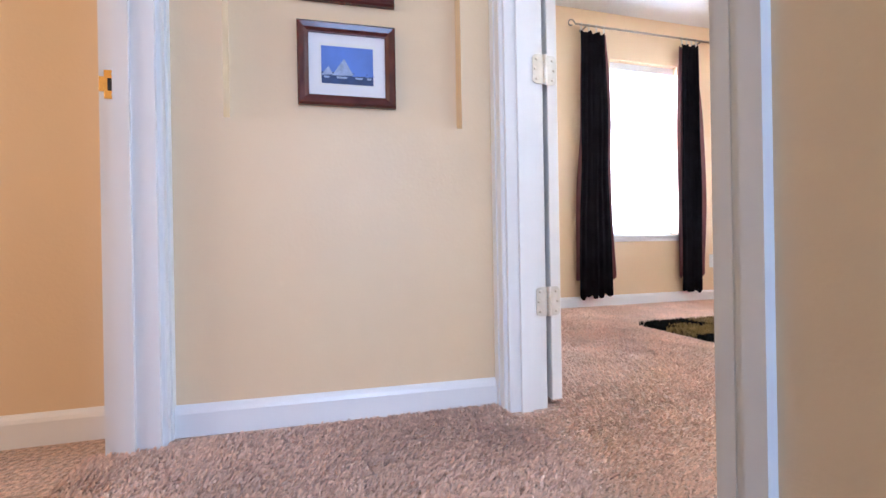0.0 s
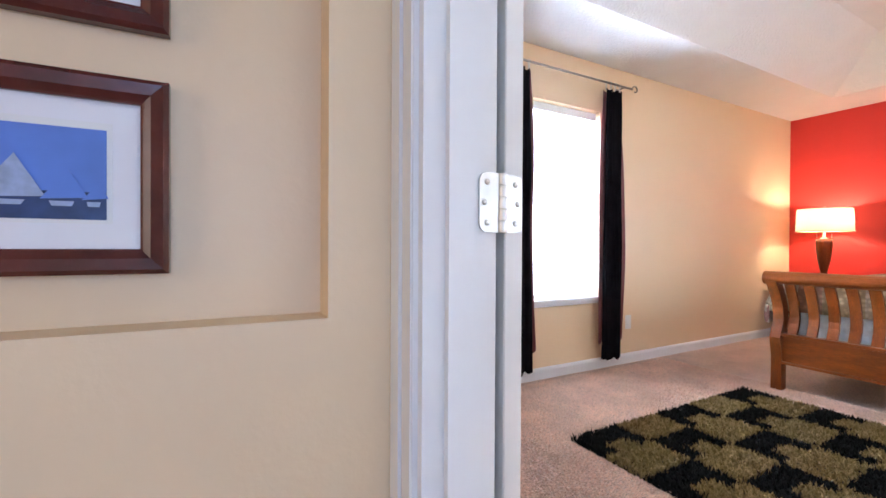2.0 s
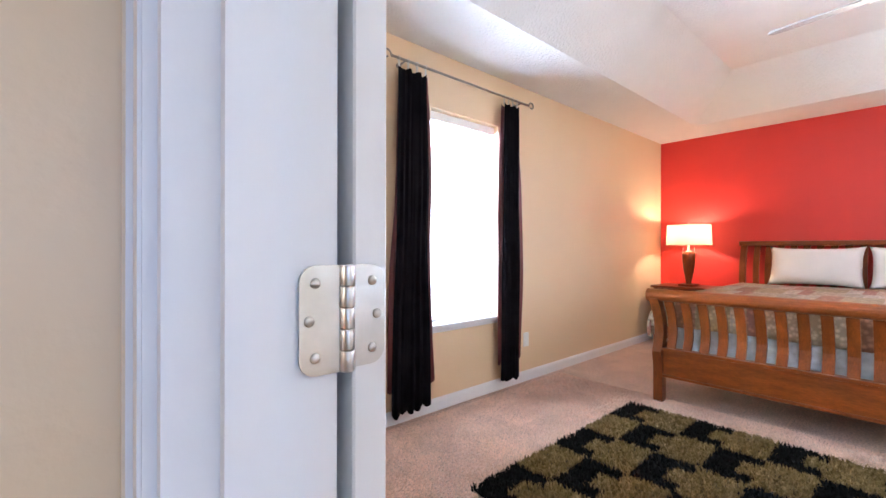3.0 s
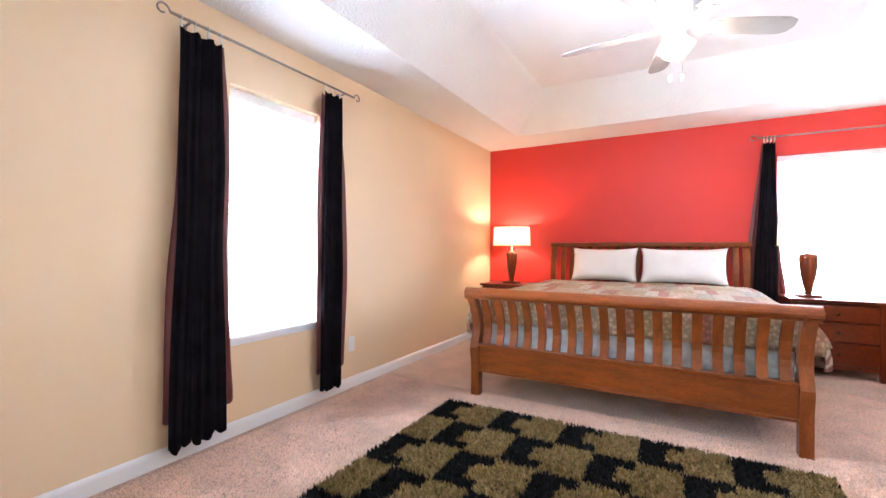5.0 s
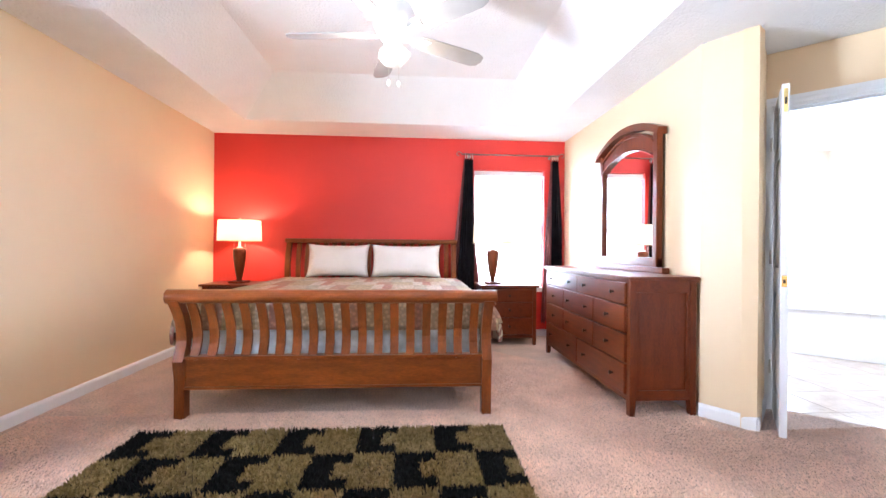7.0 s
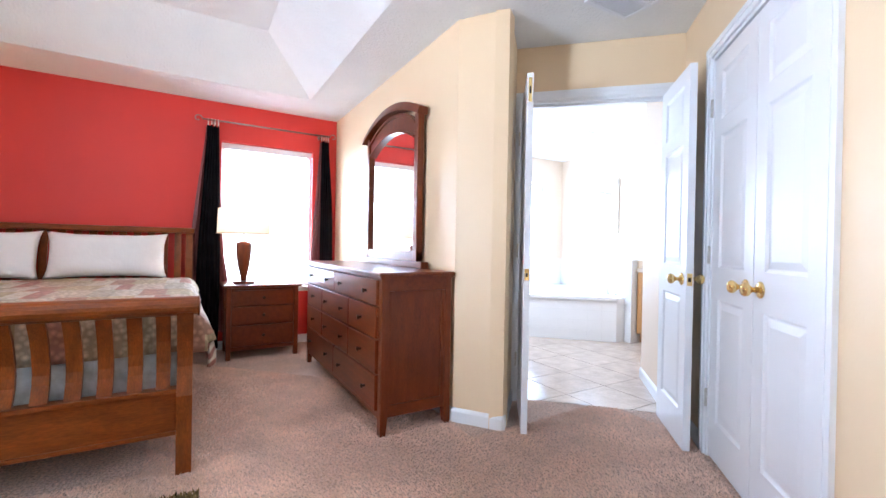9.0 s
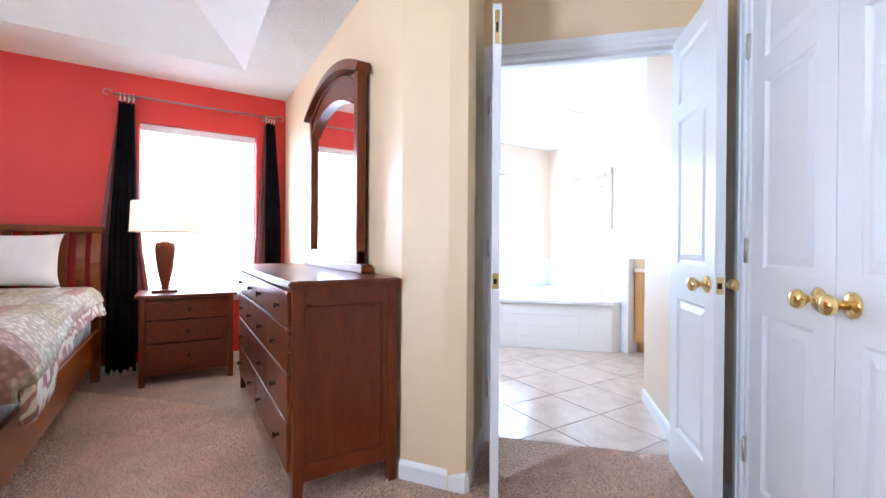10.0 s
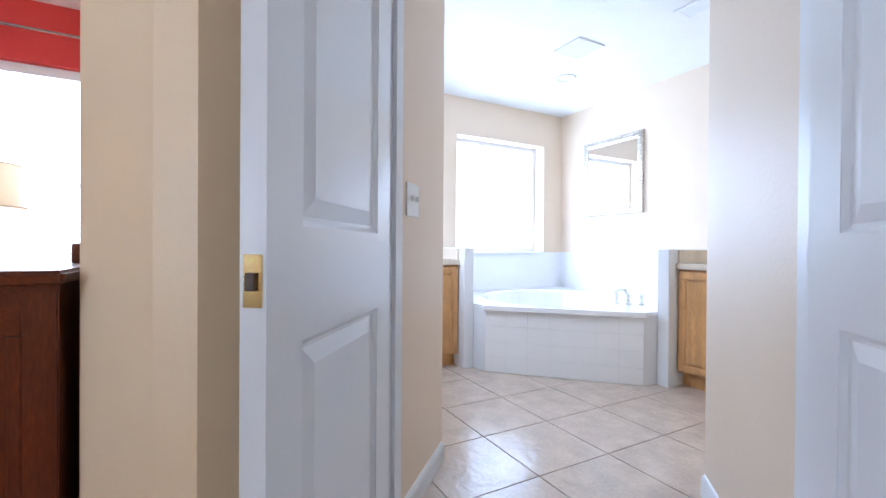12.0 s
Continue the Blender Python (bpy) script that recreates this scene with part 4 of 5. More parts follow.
def table_lamp(x, y, label):
    t = thing("table_lamp", (x, y, 0.67), 0, label, "lamp", "lamps on the nightstands")
    box("base", (-0.085, -0.085, 0.0), (0.085, 0.085, 0.022), CHERRYH, t, 0.004)
    lathe("body", [(0.022, 0.022), (0.03, 0.03), (0.026, 0.045), (0.036, 0.09), (0.054, 0.18), (0.066, 0.28), (0.069, 0.345), (0.066, 0.385), (0.0, 0.388)], CHERRY, t)
    lathe("neck", [(0.03, 0.386), (0.034, 0.395), (0.012, 0.405), (0.012, 0.47), (0.018, 0.50), (0, 0.51)], STEEL, t, segs=16)
    bm = bmesh.new()
    n = 48
    zs = (0.465, 0.475, 0.58, 0.685, 0.695)
    rings = [[bm.verts.new(((0.232 - 0.004 * k) * math.cos(2 * math.pi * i / n), (0.232 - 0.004 * k) * math.sin(2 * math.pi * i / n), z)) for i in range(n)] for k, z in enumerate(zs)]
    for a, b in zip(rings, rings[1:]):
        for i in range(n):
            bm.faces.new((a[i], a[(i + 1) % n], b[(i + 1) % n], b[i]))
    part("shade", bm, SHADE, t, "cream fabric drum shade, lit", True)
    for z, r in ((0.466, 0.2325), (0.694, 0.2165)):
        tube("shade_trim", [(r * math.cos(a), r * math.sin(a), z) for a in [2 * math.pi * q / 40 for q in range(41)]], 0.0035, TRIMC, t, 6, "tan rim binding")
    for k in range(3):
        a = 2 * math.pi * k / 3
        tube("spoke", [(0, 0, 0.69), (0.214 * math.cos(a), 0.214 * math.sin(a), 0.688)], 0.0025, STEEL, t, 6)
    tube("harp", [(0.015, 0, 0.48), (0.055, 0, 0.55), (0.045, 0, 0.65), (0, 0, 0.69), (-0.045, 0, 0.65), (-0.055, 0, 0.55), (-0.015, 0, 0.48)], 0.003, STEEL, t, 6)
    lathe("finial", [(0.006, 0.69), (0.01, 0.70), (0.008, 0.715), (0, 0.72)], STEEL, t, segs=12)
    for s in (-1, 1):
        tube("pull_chain", [(0, s * 0.06, 0.44), (0, s * 0.06, 0.40)], 0.0018, STEEL, t, 6)


table_lamp(6.36, 3.65, "lit table lamp with cherry vase body in the room corner")
table_lamp(6.36, 0.80, "lit table lamp with cherry vase body before the window")


# ---- ceiling fan ----
def ceiling_fan():
    t = thing("ceiling_fan", (4.065, 1.84, 2.75), 0, "white five-blade ceiling fan with a lit three-shade light kit", "ceiling fan")
    lathe("canopy", [(0, 0), (0.075, 0), (0.07, -0.03), (0.03, -0.07), (0, -0.07)], WHITE, t)
    lathe("downrod", [(0.013, -0.06), (0.013, -0.22)], WHITE, t, segs=14)
    lathe("motor", [(0.02, -0.2), (0.06, -0.215), (0.105, -0.24), (0.125, -0.28), (0.125, -0.345), (0.11, -0.385), (0.06, -0.40), (0, -0.40)], WHITE, t)
    lathe("switch_housing", [(0.05, -0.398), (0.06, -0.405), (0.06, -0.42), (0.04, -0.44), (0, -0.445)], WHITE, t)
    for k in range(5):
        a = 11.3 + 72 * k
        m = pose(0, 0, -0.40, 0, 0, a)
        bm = bmesh.new()
        out = [(0.17, -0.048), (0.25, -0.058), (0.50, -0.066), (0.60, -0.064), (0.645, -0.045), (0.66, 0.0), (0.645, 0.045), (0.60, 0.064), (0.50, 0.066), (0.25, 0.058), (0.17, 0.048)]
        prism(bm, out, -0.003, 0.004, m @ pose(0, 0, 0, -13))
        b = part("blade", bm, BLADE, t)
        bm = bmesh.new()
        prism(bm, [(0.09, -0.02), (0.15, -0.016), (0.20, -0.04), (0.24, -0.036), (0.22, 0), (0.24, 0.036), (0.20, 0.04), (0.15, 0.016), (0.09, 0.02)], -0.010, -0.004, m @ pose(0, 0, 0, -13))
        part("blade_iron", bm, WHITE, b)
    for k in range(3):
        a = 95 + 120 * k
        m = pose(0, 0, -0.42, 0, 0, a) @ pose(0.06, 0, 0, 0, 38, 0)
        lathe("light_arm", [(0.022, 0.0), (0.022, -0.045), (0, -0.046)], WHITE, t, m=m, segs=14)
        s = lathe("glass_shade", [(0.028, -0.04), (0.045, -0.06), (0.058, -0.10), (0.066, -0.15), (0.07, -0.17)], OPAL, t, m=m, segs=24, label="lit opal glass shade")
    for s, dz in ((-1, 0), (1, 0.005)):
        tube("pull_chain", [(0, 0.03 * s, -0.44), (0, 0.03 * s, -0.68 + dz)], 0.0016, STEEL, t, 6)
        lathe("pull_knob", [(0.003, 0), (0.008, -0.006), (0.009, -0.03), (0.004, -0.04), (0, -0.04)], WHITE, t, (0, 0.03 * s, -0.68 + dz), 10)


ceiling_fan()

# ---- doors ----
def panel_door(m, w, label, knob_side=1, thick=0.035, hinges=True, latch=True, knobs=True):
    """A one-column three-panel leaf: local x from the hinge edge to the latch edge, y through it, z up."""
    t = new("door_1")
    t.matrix_world = m
    tagged(t, label, "door", kind="structure")
    Ht, st = 2.02, 0.088
    rails = [(0.012, 0.20), (0.81, 0.97), (1.62, 1.70), (1.935, Ht)]
    bm = bmesh.new()
    for x in (0, w - st):
        add_box(bm, (x, 0, 0.012), (x + st, thick, Ht))
    for a, b in rails:
        add_box(bm, (st, 0, a), (w - st, thick, b))
    part("leaf", bm, WHITE, t)
    for (_, a), (b, _) in zip(rails, rails[1:]):
        bm = bmesh.new()
        lo, hi = (st - 0.001, a - 0.001), (w - st + 0.001, b + 0.001)
        for y, s in ((0.0, 1), (thick, -1)):
            rings = []
            for inset, dep in ((0, 0.001), (0.010, 0.009), (0.016, 0.010), (0.044, 0.003), (0.045, 0.003)):
                yy = y + s * dep
                rings.append([bm.verts.new(p) for p in ((lo[0] + inset, yy, lo[1] + inset), (hi[0] - inset, yy, lo[1] + inset), (hi[0] - inset, yy, hi[1] - inset), (lo[0] + inset, yy, hi[1] - inset))])
            for p, q in zip(rings, rings[1:]):
                for k in range(4):
                    bm.faces.new((p[k], p[(k + 1) % 4], q[(k + 1) % 4], q[k]))
            bm.faces.new(rings[-1])
        part("panel", bm, WHITE, t)
    if knobs:
        for y, rx in ((0.0, 90), (thick, -90)):
            if knobs == "front" and y > 0:
                continue
            lathe("door_knob", [(0, 0), (0.033, 0), (0.034, 0.004), (0.026, 0.010), (0.012, 0.014), (0.010, 0.030), (0.016, 0.036), (0.026, 0.046), (0.028, 0.056), (0.022, 0.066), (0.012, 0.070), (0, 0.070)],
                  BRASS, t, (w - 0.062, y, 0.90), 24, pose(0, 0, 0, rx), "polished brass knob")
    if latch:
        box("latch_plate", (w - 0.001, 0.005, 0.868), (w + 0.0015, thick - 0.005, 0.932), BRASS, t, 0.0005, "brass latch plate")
        box("latch_bolt", (w + 0.001, 0.010, 0.888), (w + 0.006, thick - 0.012, 0.910), KNOB, t, 0.001)
    if hinges:
        for z in (0.30, 1.03, 1.78):
            lathe("hinge", [(0.0065, -0.045), (0.0065, 0.045), (0, 0.047)], STEEL, t, (-0.003, -0.013, z), 12)
            box("hinge_leaf", (-0.018, -0.0105, z - 0.044), (-0.003, -0.0088, z + 0.044), STEEL, t)
    return t


mD, _ = frame_of(A1, A2)
# leaves of the bathroom doorway, swung into the room
RH = mD @ Vector((OP1 - 0.022, -0.012, 0))
LH = Vector((4.155, -0.708, 0))
LE, RE = Vector((3.767, -0.404, 0)), Vector((3.232, -1.035, 0))
aL = math.degrees(math.atan2(LE.y - LH.y, LE.x - LH.x))
aR = math.degrees(math.atan2(RE.y - RH.y, RE.x - RH.x))
left_leaf = panel_door(pose(LH.x, LH.y, 0, 0, 0, aL) @ pose(0, -0.035, 0), 0.50, "white panelled bathroom door leaf standing open", hinges=True, knobs=False)
panel_door(pose(RH.x, RH.y, 0, 0, 0, aR) @ pose(0, -0.035, 0), 0.487, "white panelled bathroom door leaf with brass knobs, open", hinges=False)
bolt = box("flush_bolt", (0.4995, 0.008, 1.86), (0.502, 0.027, 1.995), BRASS, left_leaf, 0.0008, "brass flush bolt plate")
box("bolt_slot", (0.5015, 0.013, 1.905), (0.5026, 0.022, 1.945), DARK, bolt)
# closet leaves, closed
mC, _ = frame_of(A2, A3)
panel_door(mC @ pose(CO0 + 0.020, 0.006, 0), 0.458, "closed white panelled closet door with a brass knob", knobs="front", latch=False)
panel_door(mC @ pose(CO0 + 0.941, 0.006, 0) @ pose(0, 0.035, 0, 0, 0, 180), 0.458, "closed white panelled closet door with a brass knob", knobs=False, latch=False)
lk = thing("door_knob", (0, 0, 0), 0, "polished brass closet door knob", "door knob")
lk.matrix_world = mC @ pose(CO0 + 0.941 - 0.458 + 0.062, 0.006, 0.90)
lathe("rose", [(0, 0), (0.033, 0), (0.034, 0.004), (0.026, 0.010), (0, 0.012)], BRASS, lk, (0, 0, 0), 24, pose(0, 0, 0, 90))
lathe("grip", [(0.012, 0.010), (0.010, 0.030), (0.016, 0.036), (0.026, 0.046), (0.028, 0.056), (0.022, 0.066), (0, 0.070)], BRASS, lk, (0, 0, 0), 24, pose(0, 0, 0, 90))


def hinge_plate(t, at, m, side):
    """One rounded leaf with three screws, in the local plane x, z."""
    bm = bmesh.new()
    w, h, r = 0.038, 0.089, 0.014
    pts = []
    for cx, cz, a0 in ((w - r, h / 2 - r, 0), (w - r, -h / 2 + r, -90)):
        arc = [(cx + r * math.cos(radians(a)), cz + r * math.sin(radians(a))) for a in range(a0, a0 + 91, 18)]
        pts += arc if a0 == 0 else []
        if a0 == -90:
            pts = arc + pts
    pts += [(0, h / 2), (0, -h / 2)]
    prism(bm, [(side * x, z) for x, z in pts], -0.0015, 0.0015, m @ pose(*at, 90))
    p = part("hinge_leaf", bm, ZINC, t, "zinc plated hinge leaf")
    for dx, dz in ((0.025, 0.03), (0.03, 0.0), (0.025, -0.03)):
        lathe("screw", [(0, 0), (0.0045, 0), (0.004, 0.0014), (0, 0.0018)], STEEL, p, (0, 0, 0), 12, m @ pose(at[0] + side * dx, at[1] - 0.0015, at[2] + dz, 90))


def bedroom_door():
    t = thing("door_2", (0, 0, 0), 0, "white panelled bedroom door folded back against the wall", "door", kind="structure")
    x0, y0 = 1.245, JY - 0.012
    w = 0.72
    bm = bmesh.new()
    add_box(bm, (x0 + 0.006, y0, 0.02), (x0 + 0.041, y0 + w, 2.03))
    bmesh.ops.bevel(bm, geom=bm.edges[:], offset=0.002, segments=1, affect="EDGES")
    part("leaf", bm, WHITE, t)
    for z in (0.325, 1.03, 1.80):
        hx = 1.239
        hinge_plate(t, (hx - 0.003, JY - 0.020, z), Matrix(), -1)
        hinge_plate(t, (hx + 0.003, y0 - 0.003, z), Matrix(), 1)
        for k in range(5):
            lathe("hinge_knuckle", [(0.0065, 0), (0.0068, 0.001), (0.0068, 0.0165), (0.0065, 0.0175), (0, 0.0175)], ZINC, t, (hx, JY - 0.022, z - 0.0445 + 0.0178 * k), 14)
    return t


bedroom_door()
# strike plate on the far jamb of the side doorway
sp = thing("strike_plate", (0.092, 2.278, 0.905), 0, "brass strike plate on the side doorway jamb", "strike plate")
box("plate", (-0.016, -0.0015, -0.035), (0.026, 0.0015, 0.035), BRASS, sp, 0.0006)
box("lip", (-0.026, -0.003, -0.018), (-0.015, 0.001, 0.018), BRASS, sp, 0.0006)
box("latch_hole", (-0.008, -0.0025, -0.015), (0.012, -0.001, 0.015), DARK, sp, 0.0002)
for z in (-0.025, 0.025):
    lathe("screw", [(0, 0), (0.0045, 0), (0.004, 0.0014), (0, 0.0018)], STEEL, sp, (0.004, -0.0015, z), 12, pose(0, 0, 0, 90))


# ---- pictures in the niche ----
def picture(zc, label):
    m, _ = frame_of((HX0, 2.352 + 0.06), (HX1, 2.312 + 0.06))
    t = new("framed_picture")
    t.matrix_world = m @ pose(0.482, 0, zc)
    tagged(t, label, "picture", "framed prints in the niche")
    w, h, b = 0.29, 0.25, 0.032
    bm = bmesh.new()
    rings = []
    for inset, y in ((0, 0), (0, -0.014), (0.006, -0.019), (0.020, -0.016), (0.029, -0.010), (b, -0.009), (b, -0.002)):
        rings.append([bm.verts.new(p) for p in ((-w / 2 + inset, y, -h / 2 + inset), (w / 2 - inset, y, -h / 2 + inset), (w / 2 - inset, y, h / 2 - inset), (-w / 2 + inset, y, h / 2 - inset))])
    for p, q in zip(rings, rings[1:]):
        for k in range(4):
            bm.faces.new((p[k], p[(k + 1) % 4], q[(k + 1) % 4], q[k]))
    part("frame", bm, FRAMEW, t, "dark mahogany moulded frame")
    iw, ih = w / 2 - b + 0.002, h / 2 - b + 0.002
    box("mat_board", (-iw, -0.0035, -ih), (iw, -0.001, ih), MATW, t)
    pw, ph = 0.077, 0.0565
    box("mat_line", (-pw - 0.006, -0.0042, -ph - 0.005), (pw + 0.006, -0.0035, ph + 0.009), PLASTIC, t)
    box("print_sky", (-pw, -0.0050, -ph), (pw, -0.0040, ph), PRINTS, t, label="blue sky of the print")
    box("print_sea", (-pw, -0.0056, -ph), (pw, -0.0048, -ph + 0.034), PRINTD, t, label="dark blue sea of the print")
    for x, s, k in ((-0.014, 0.034, 0), (0.036, 0.024, 1), (-0.060, 0.018, 0), (0.066, 0.014, 1)):
        bm = bmesh.new()
        zb = -ph + 0.024
        prism(bm, [(x - s * 0.95, zb), (x + s * 0.95, zb + 0.003), (x + 0.004, zb + s * 1.55)], -0.0004, 0.0004, pose(0, -0.0062, 0, 90))
        part("sail", bm, PRINTS if k else PRINTW, t)
        bm = bmesh.new()
        prism(bm, [(x - s * 0.5, zb - 0.008), (x + s * 0.3, zb - 0.008), (x + s * 0.4, zb - 0.002), (x - s * 0.6, zb - 0.002)], -0.0004, 0.0004, pose(0, -0.0066, 0, 90))
        part("hull", bm, PRINTW, t)
    return t


picture(1.052, "small mahogany framed blue sailing print in the niche")
picture(1.365, "second mahogany framed print hung above in the niche")


# ---- rug ----
def rug():
    x0, x1, y0, y1 = 2.41, 4.0, 1.18, 3.235
    t = thing("shag_rug", (0, 0, 0.0), 0, "black and olive checked shag rug at the foot of the bed", "rug")
    box("backing", (x0 + 0.01, y0 + 0.01, 0.001), (x1 - 0.01, y1 - 0.01, 0.008), PILED, t)
    cw, ch = (y1 - y0) / 10, (x1 - x0) / 5

    def olive(x, y):
        c, r = (y1 - y) / cw, (x1 - x) / ch
        i, j = int(c), int(r)
        light = (i + j) % 2 == 1
        if not light:
            u, v = c - i, r - j
            if u > 0.62 and 0.28 < v < 0.72:
                return True
        return light
    rnd = np.random.RandomState(4)
    n = 70000
    px, py = rnd.uniform(x0, x1, n), rnd.uniform(y0, y1, n)
    ang = rnd.uniform(0, 2 * np.pi, n)
    lean = rnd.uniform(0.004, 0.020, n)
    hgt = rnd.uniform(0.018, 0.034, n)
    wid = rnd.uniform(0.0025, 0.0045, n)
    jx, jy = px + rnd.normal(0, 0.004, n), py + rnd.normal(0, 0.004, n)
    sel = np.array([olive(a, b) if (x0 < a < x1 and y0 < b < y1) else False for a, b in zip(jx, jy)])
    for name, pick, m, lab in (("dark_pile", ~sel, PILED, "black shag pile"), ("olive_pile", sel, PILEO, "olive shag pile")):
        k = int(pick.sum())
        x, y, a, l, h, w = px[pick], py[pick], ang[pick], lean[pick], hgt[pick], wid[pick]
        dx, dy = np.cos(a), np.sin(a)
        v = np.zeros((k, 5, 3))
        v[:, 0] = np.stack([x - dy * w, y + dx * w, np.full(k, 0.004)], 1)
        v[:, 1] = np.stack([x + dy * w, y - dx * w, np.full(k, 0.004)], 1)
        v[:, 2] = np.stack([x + dx * l * 0.4 + dy * w, y + dy * l * 0.4 - dx * w, 0.004 + h * 0.65], 1)
        v[:, 3] = np.stack([x + dx * l * 0.4 - dy * w, y + dy * l * 0.4 + dx * w, 0.004 + h * 0.65], 1)
        v[:, 4] = np.stack([x + dx * l, y + dy * l, 0.004 + h], 1)
        base = 5 * np.arange(k)
        faces = [(b, b + 1, b + 2, b + 3) for b in base.tolist()] + [(b + 3, b + 2, b + 4) for b in base.tolist()]
        me = bpy.data.meshes.new(name)
        me.from_pydata(v.reshape(-1, 3).tolist(), [], faces)
        me.materials.append(m)
        ob = new(name, me)
        ob.parent = t
        tagged(ob, lab, kind="stuff")


rug()


# ---- carpet pile ----
def carpet_pile(parent, x0, x1, y0, y1, density, seed, keep):
    """Leaning tufts of cut pile over a stretch of carpet."""
    rnd = np.random.RandomState(seed)
    n = int((x1 - x0) * (y1 - y0) * density)
    x, y = rnd.uniform(x0, x1, n), rnd.uniform(y0, y1, n)
    ok = keep(x, y)
    x, y = x[ok], y[ok]
    n = len(x)
    lie = 2.2 * np.sin(1.9 * x + 0.7 * y) + 1.8 * np.sin(2.3 * y - 1.1 * x) + rnd.normal(0, 0.8, n)
    turn, w, h = rnd.uniform(0, 2 * np.pi, n), rnd.uniform(0.0016, 0.0034, n), rnd.uniform(0.004, 0.010, n)
    lx, ly = np.cos(lie) * 0.008, np.sin(lie) * 0.008
    cx, cy = np.cos(turn) * w, np.sin(turn) * w
    v = np.zeros((n, 4, 3))
    v[:, 0] = np.stack([x - cx, y - cy, np.full(n, -0.001)], 1)
    v[:, 1] = np.stack([x + cx, y + cy, np.full(n, -0.001)], 1)
    v[:, 2] = np.stack([x + lx + cx * 0.75, y + ly + cy * 0.75, h], 1)
    v[:, 3] = np.stack([x + lx - cx * 0.75, y + ly - cy * 0.75, h], 1)
    me = bpy.data.meshes.new("carpet_pile")
    me.from_pydata(v.reshape(-1, 3).tolist(), [], (4 * np.arange(n)[:, None] + np.arange(4)).tolist())
    me.materials.append(PILE)
    ob = new("carpet_pile", me)
    ob.parent = parent
    tagged(ob, "beige pink cut pile", kind="stuff")


def clear_of_bedroom_things(x, y):
    on_rug = (x > 2.43) & (x < 3.98) & (y > 1.2) & (y < 3.215)
    return ~on_rug & (x + y > CW + 0.03) & (x - y < DW + 0.06) & ((x < 3.9) | (y > DY + 0.03))


carpet_pile(floor_hall, HX0 - 0.15, HX1, 1.61, 2.31, 70000, 1, lambda x, y: (x > HX0 + 0.01) | (y < 2.28))
carpet_pile(floor_bed, HX1, 2.3, 1.5, 3.2, 27000, 2, lambda x, y: ((x > 1.27) | (y < JY - 0.05)) & clear_of_bedroom_things(x, y))
carpet_pile(floor_bed, 2.3, 4.25, -1.2, 1.18, 27000, 3, clear_of_bedroom_things)
carpet_pile(floor_bed, 4.25, 6.3, -0.1, 1.4, 27000, 4, clear_of_bedroom_things)
carpet_pile(floor_bed, 1.3, 4.3, 1.15, 4.0, 27000, 5, lambda x, y: ((x > 2.3) | (y > 3.2)) & clear_of_bedroom_things(x, y))


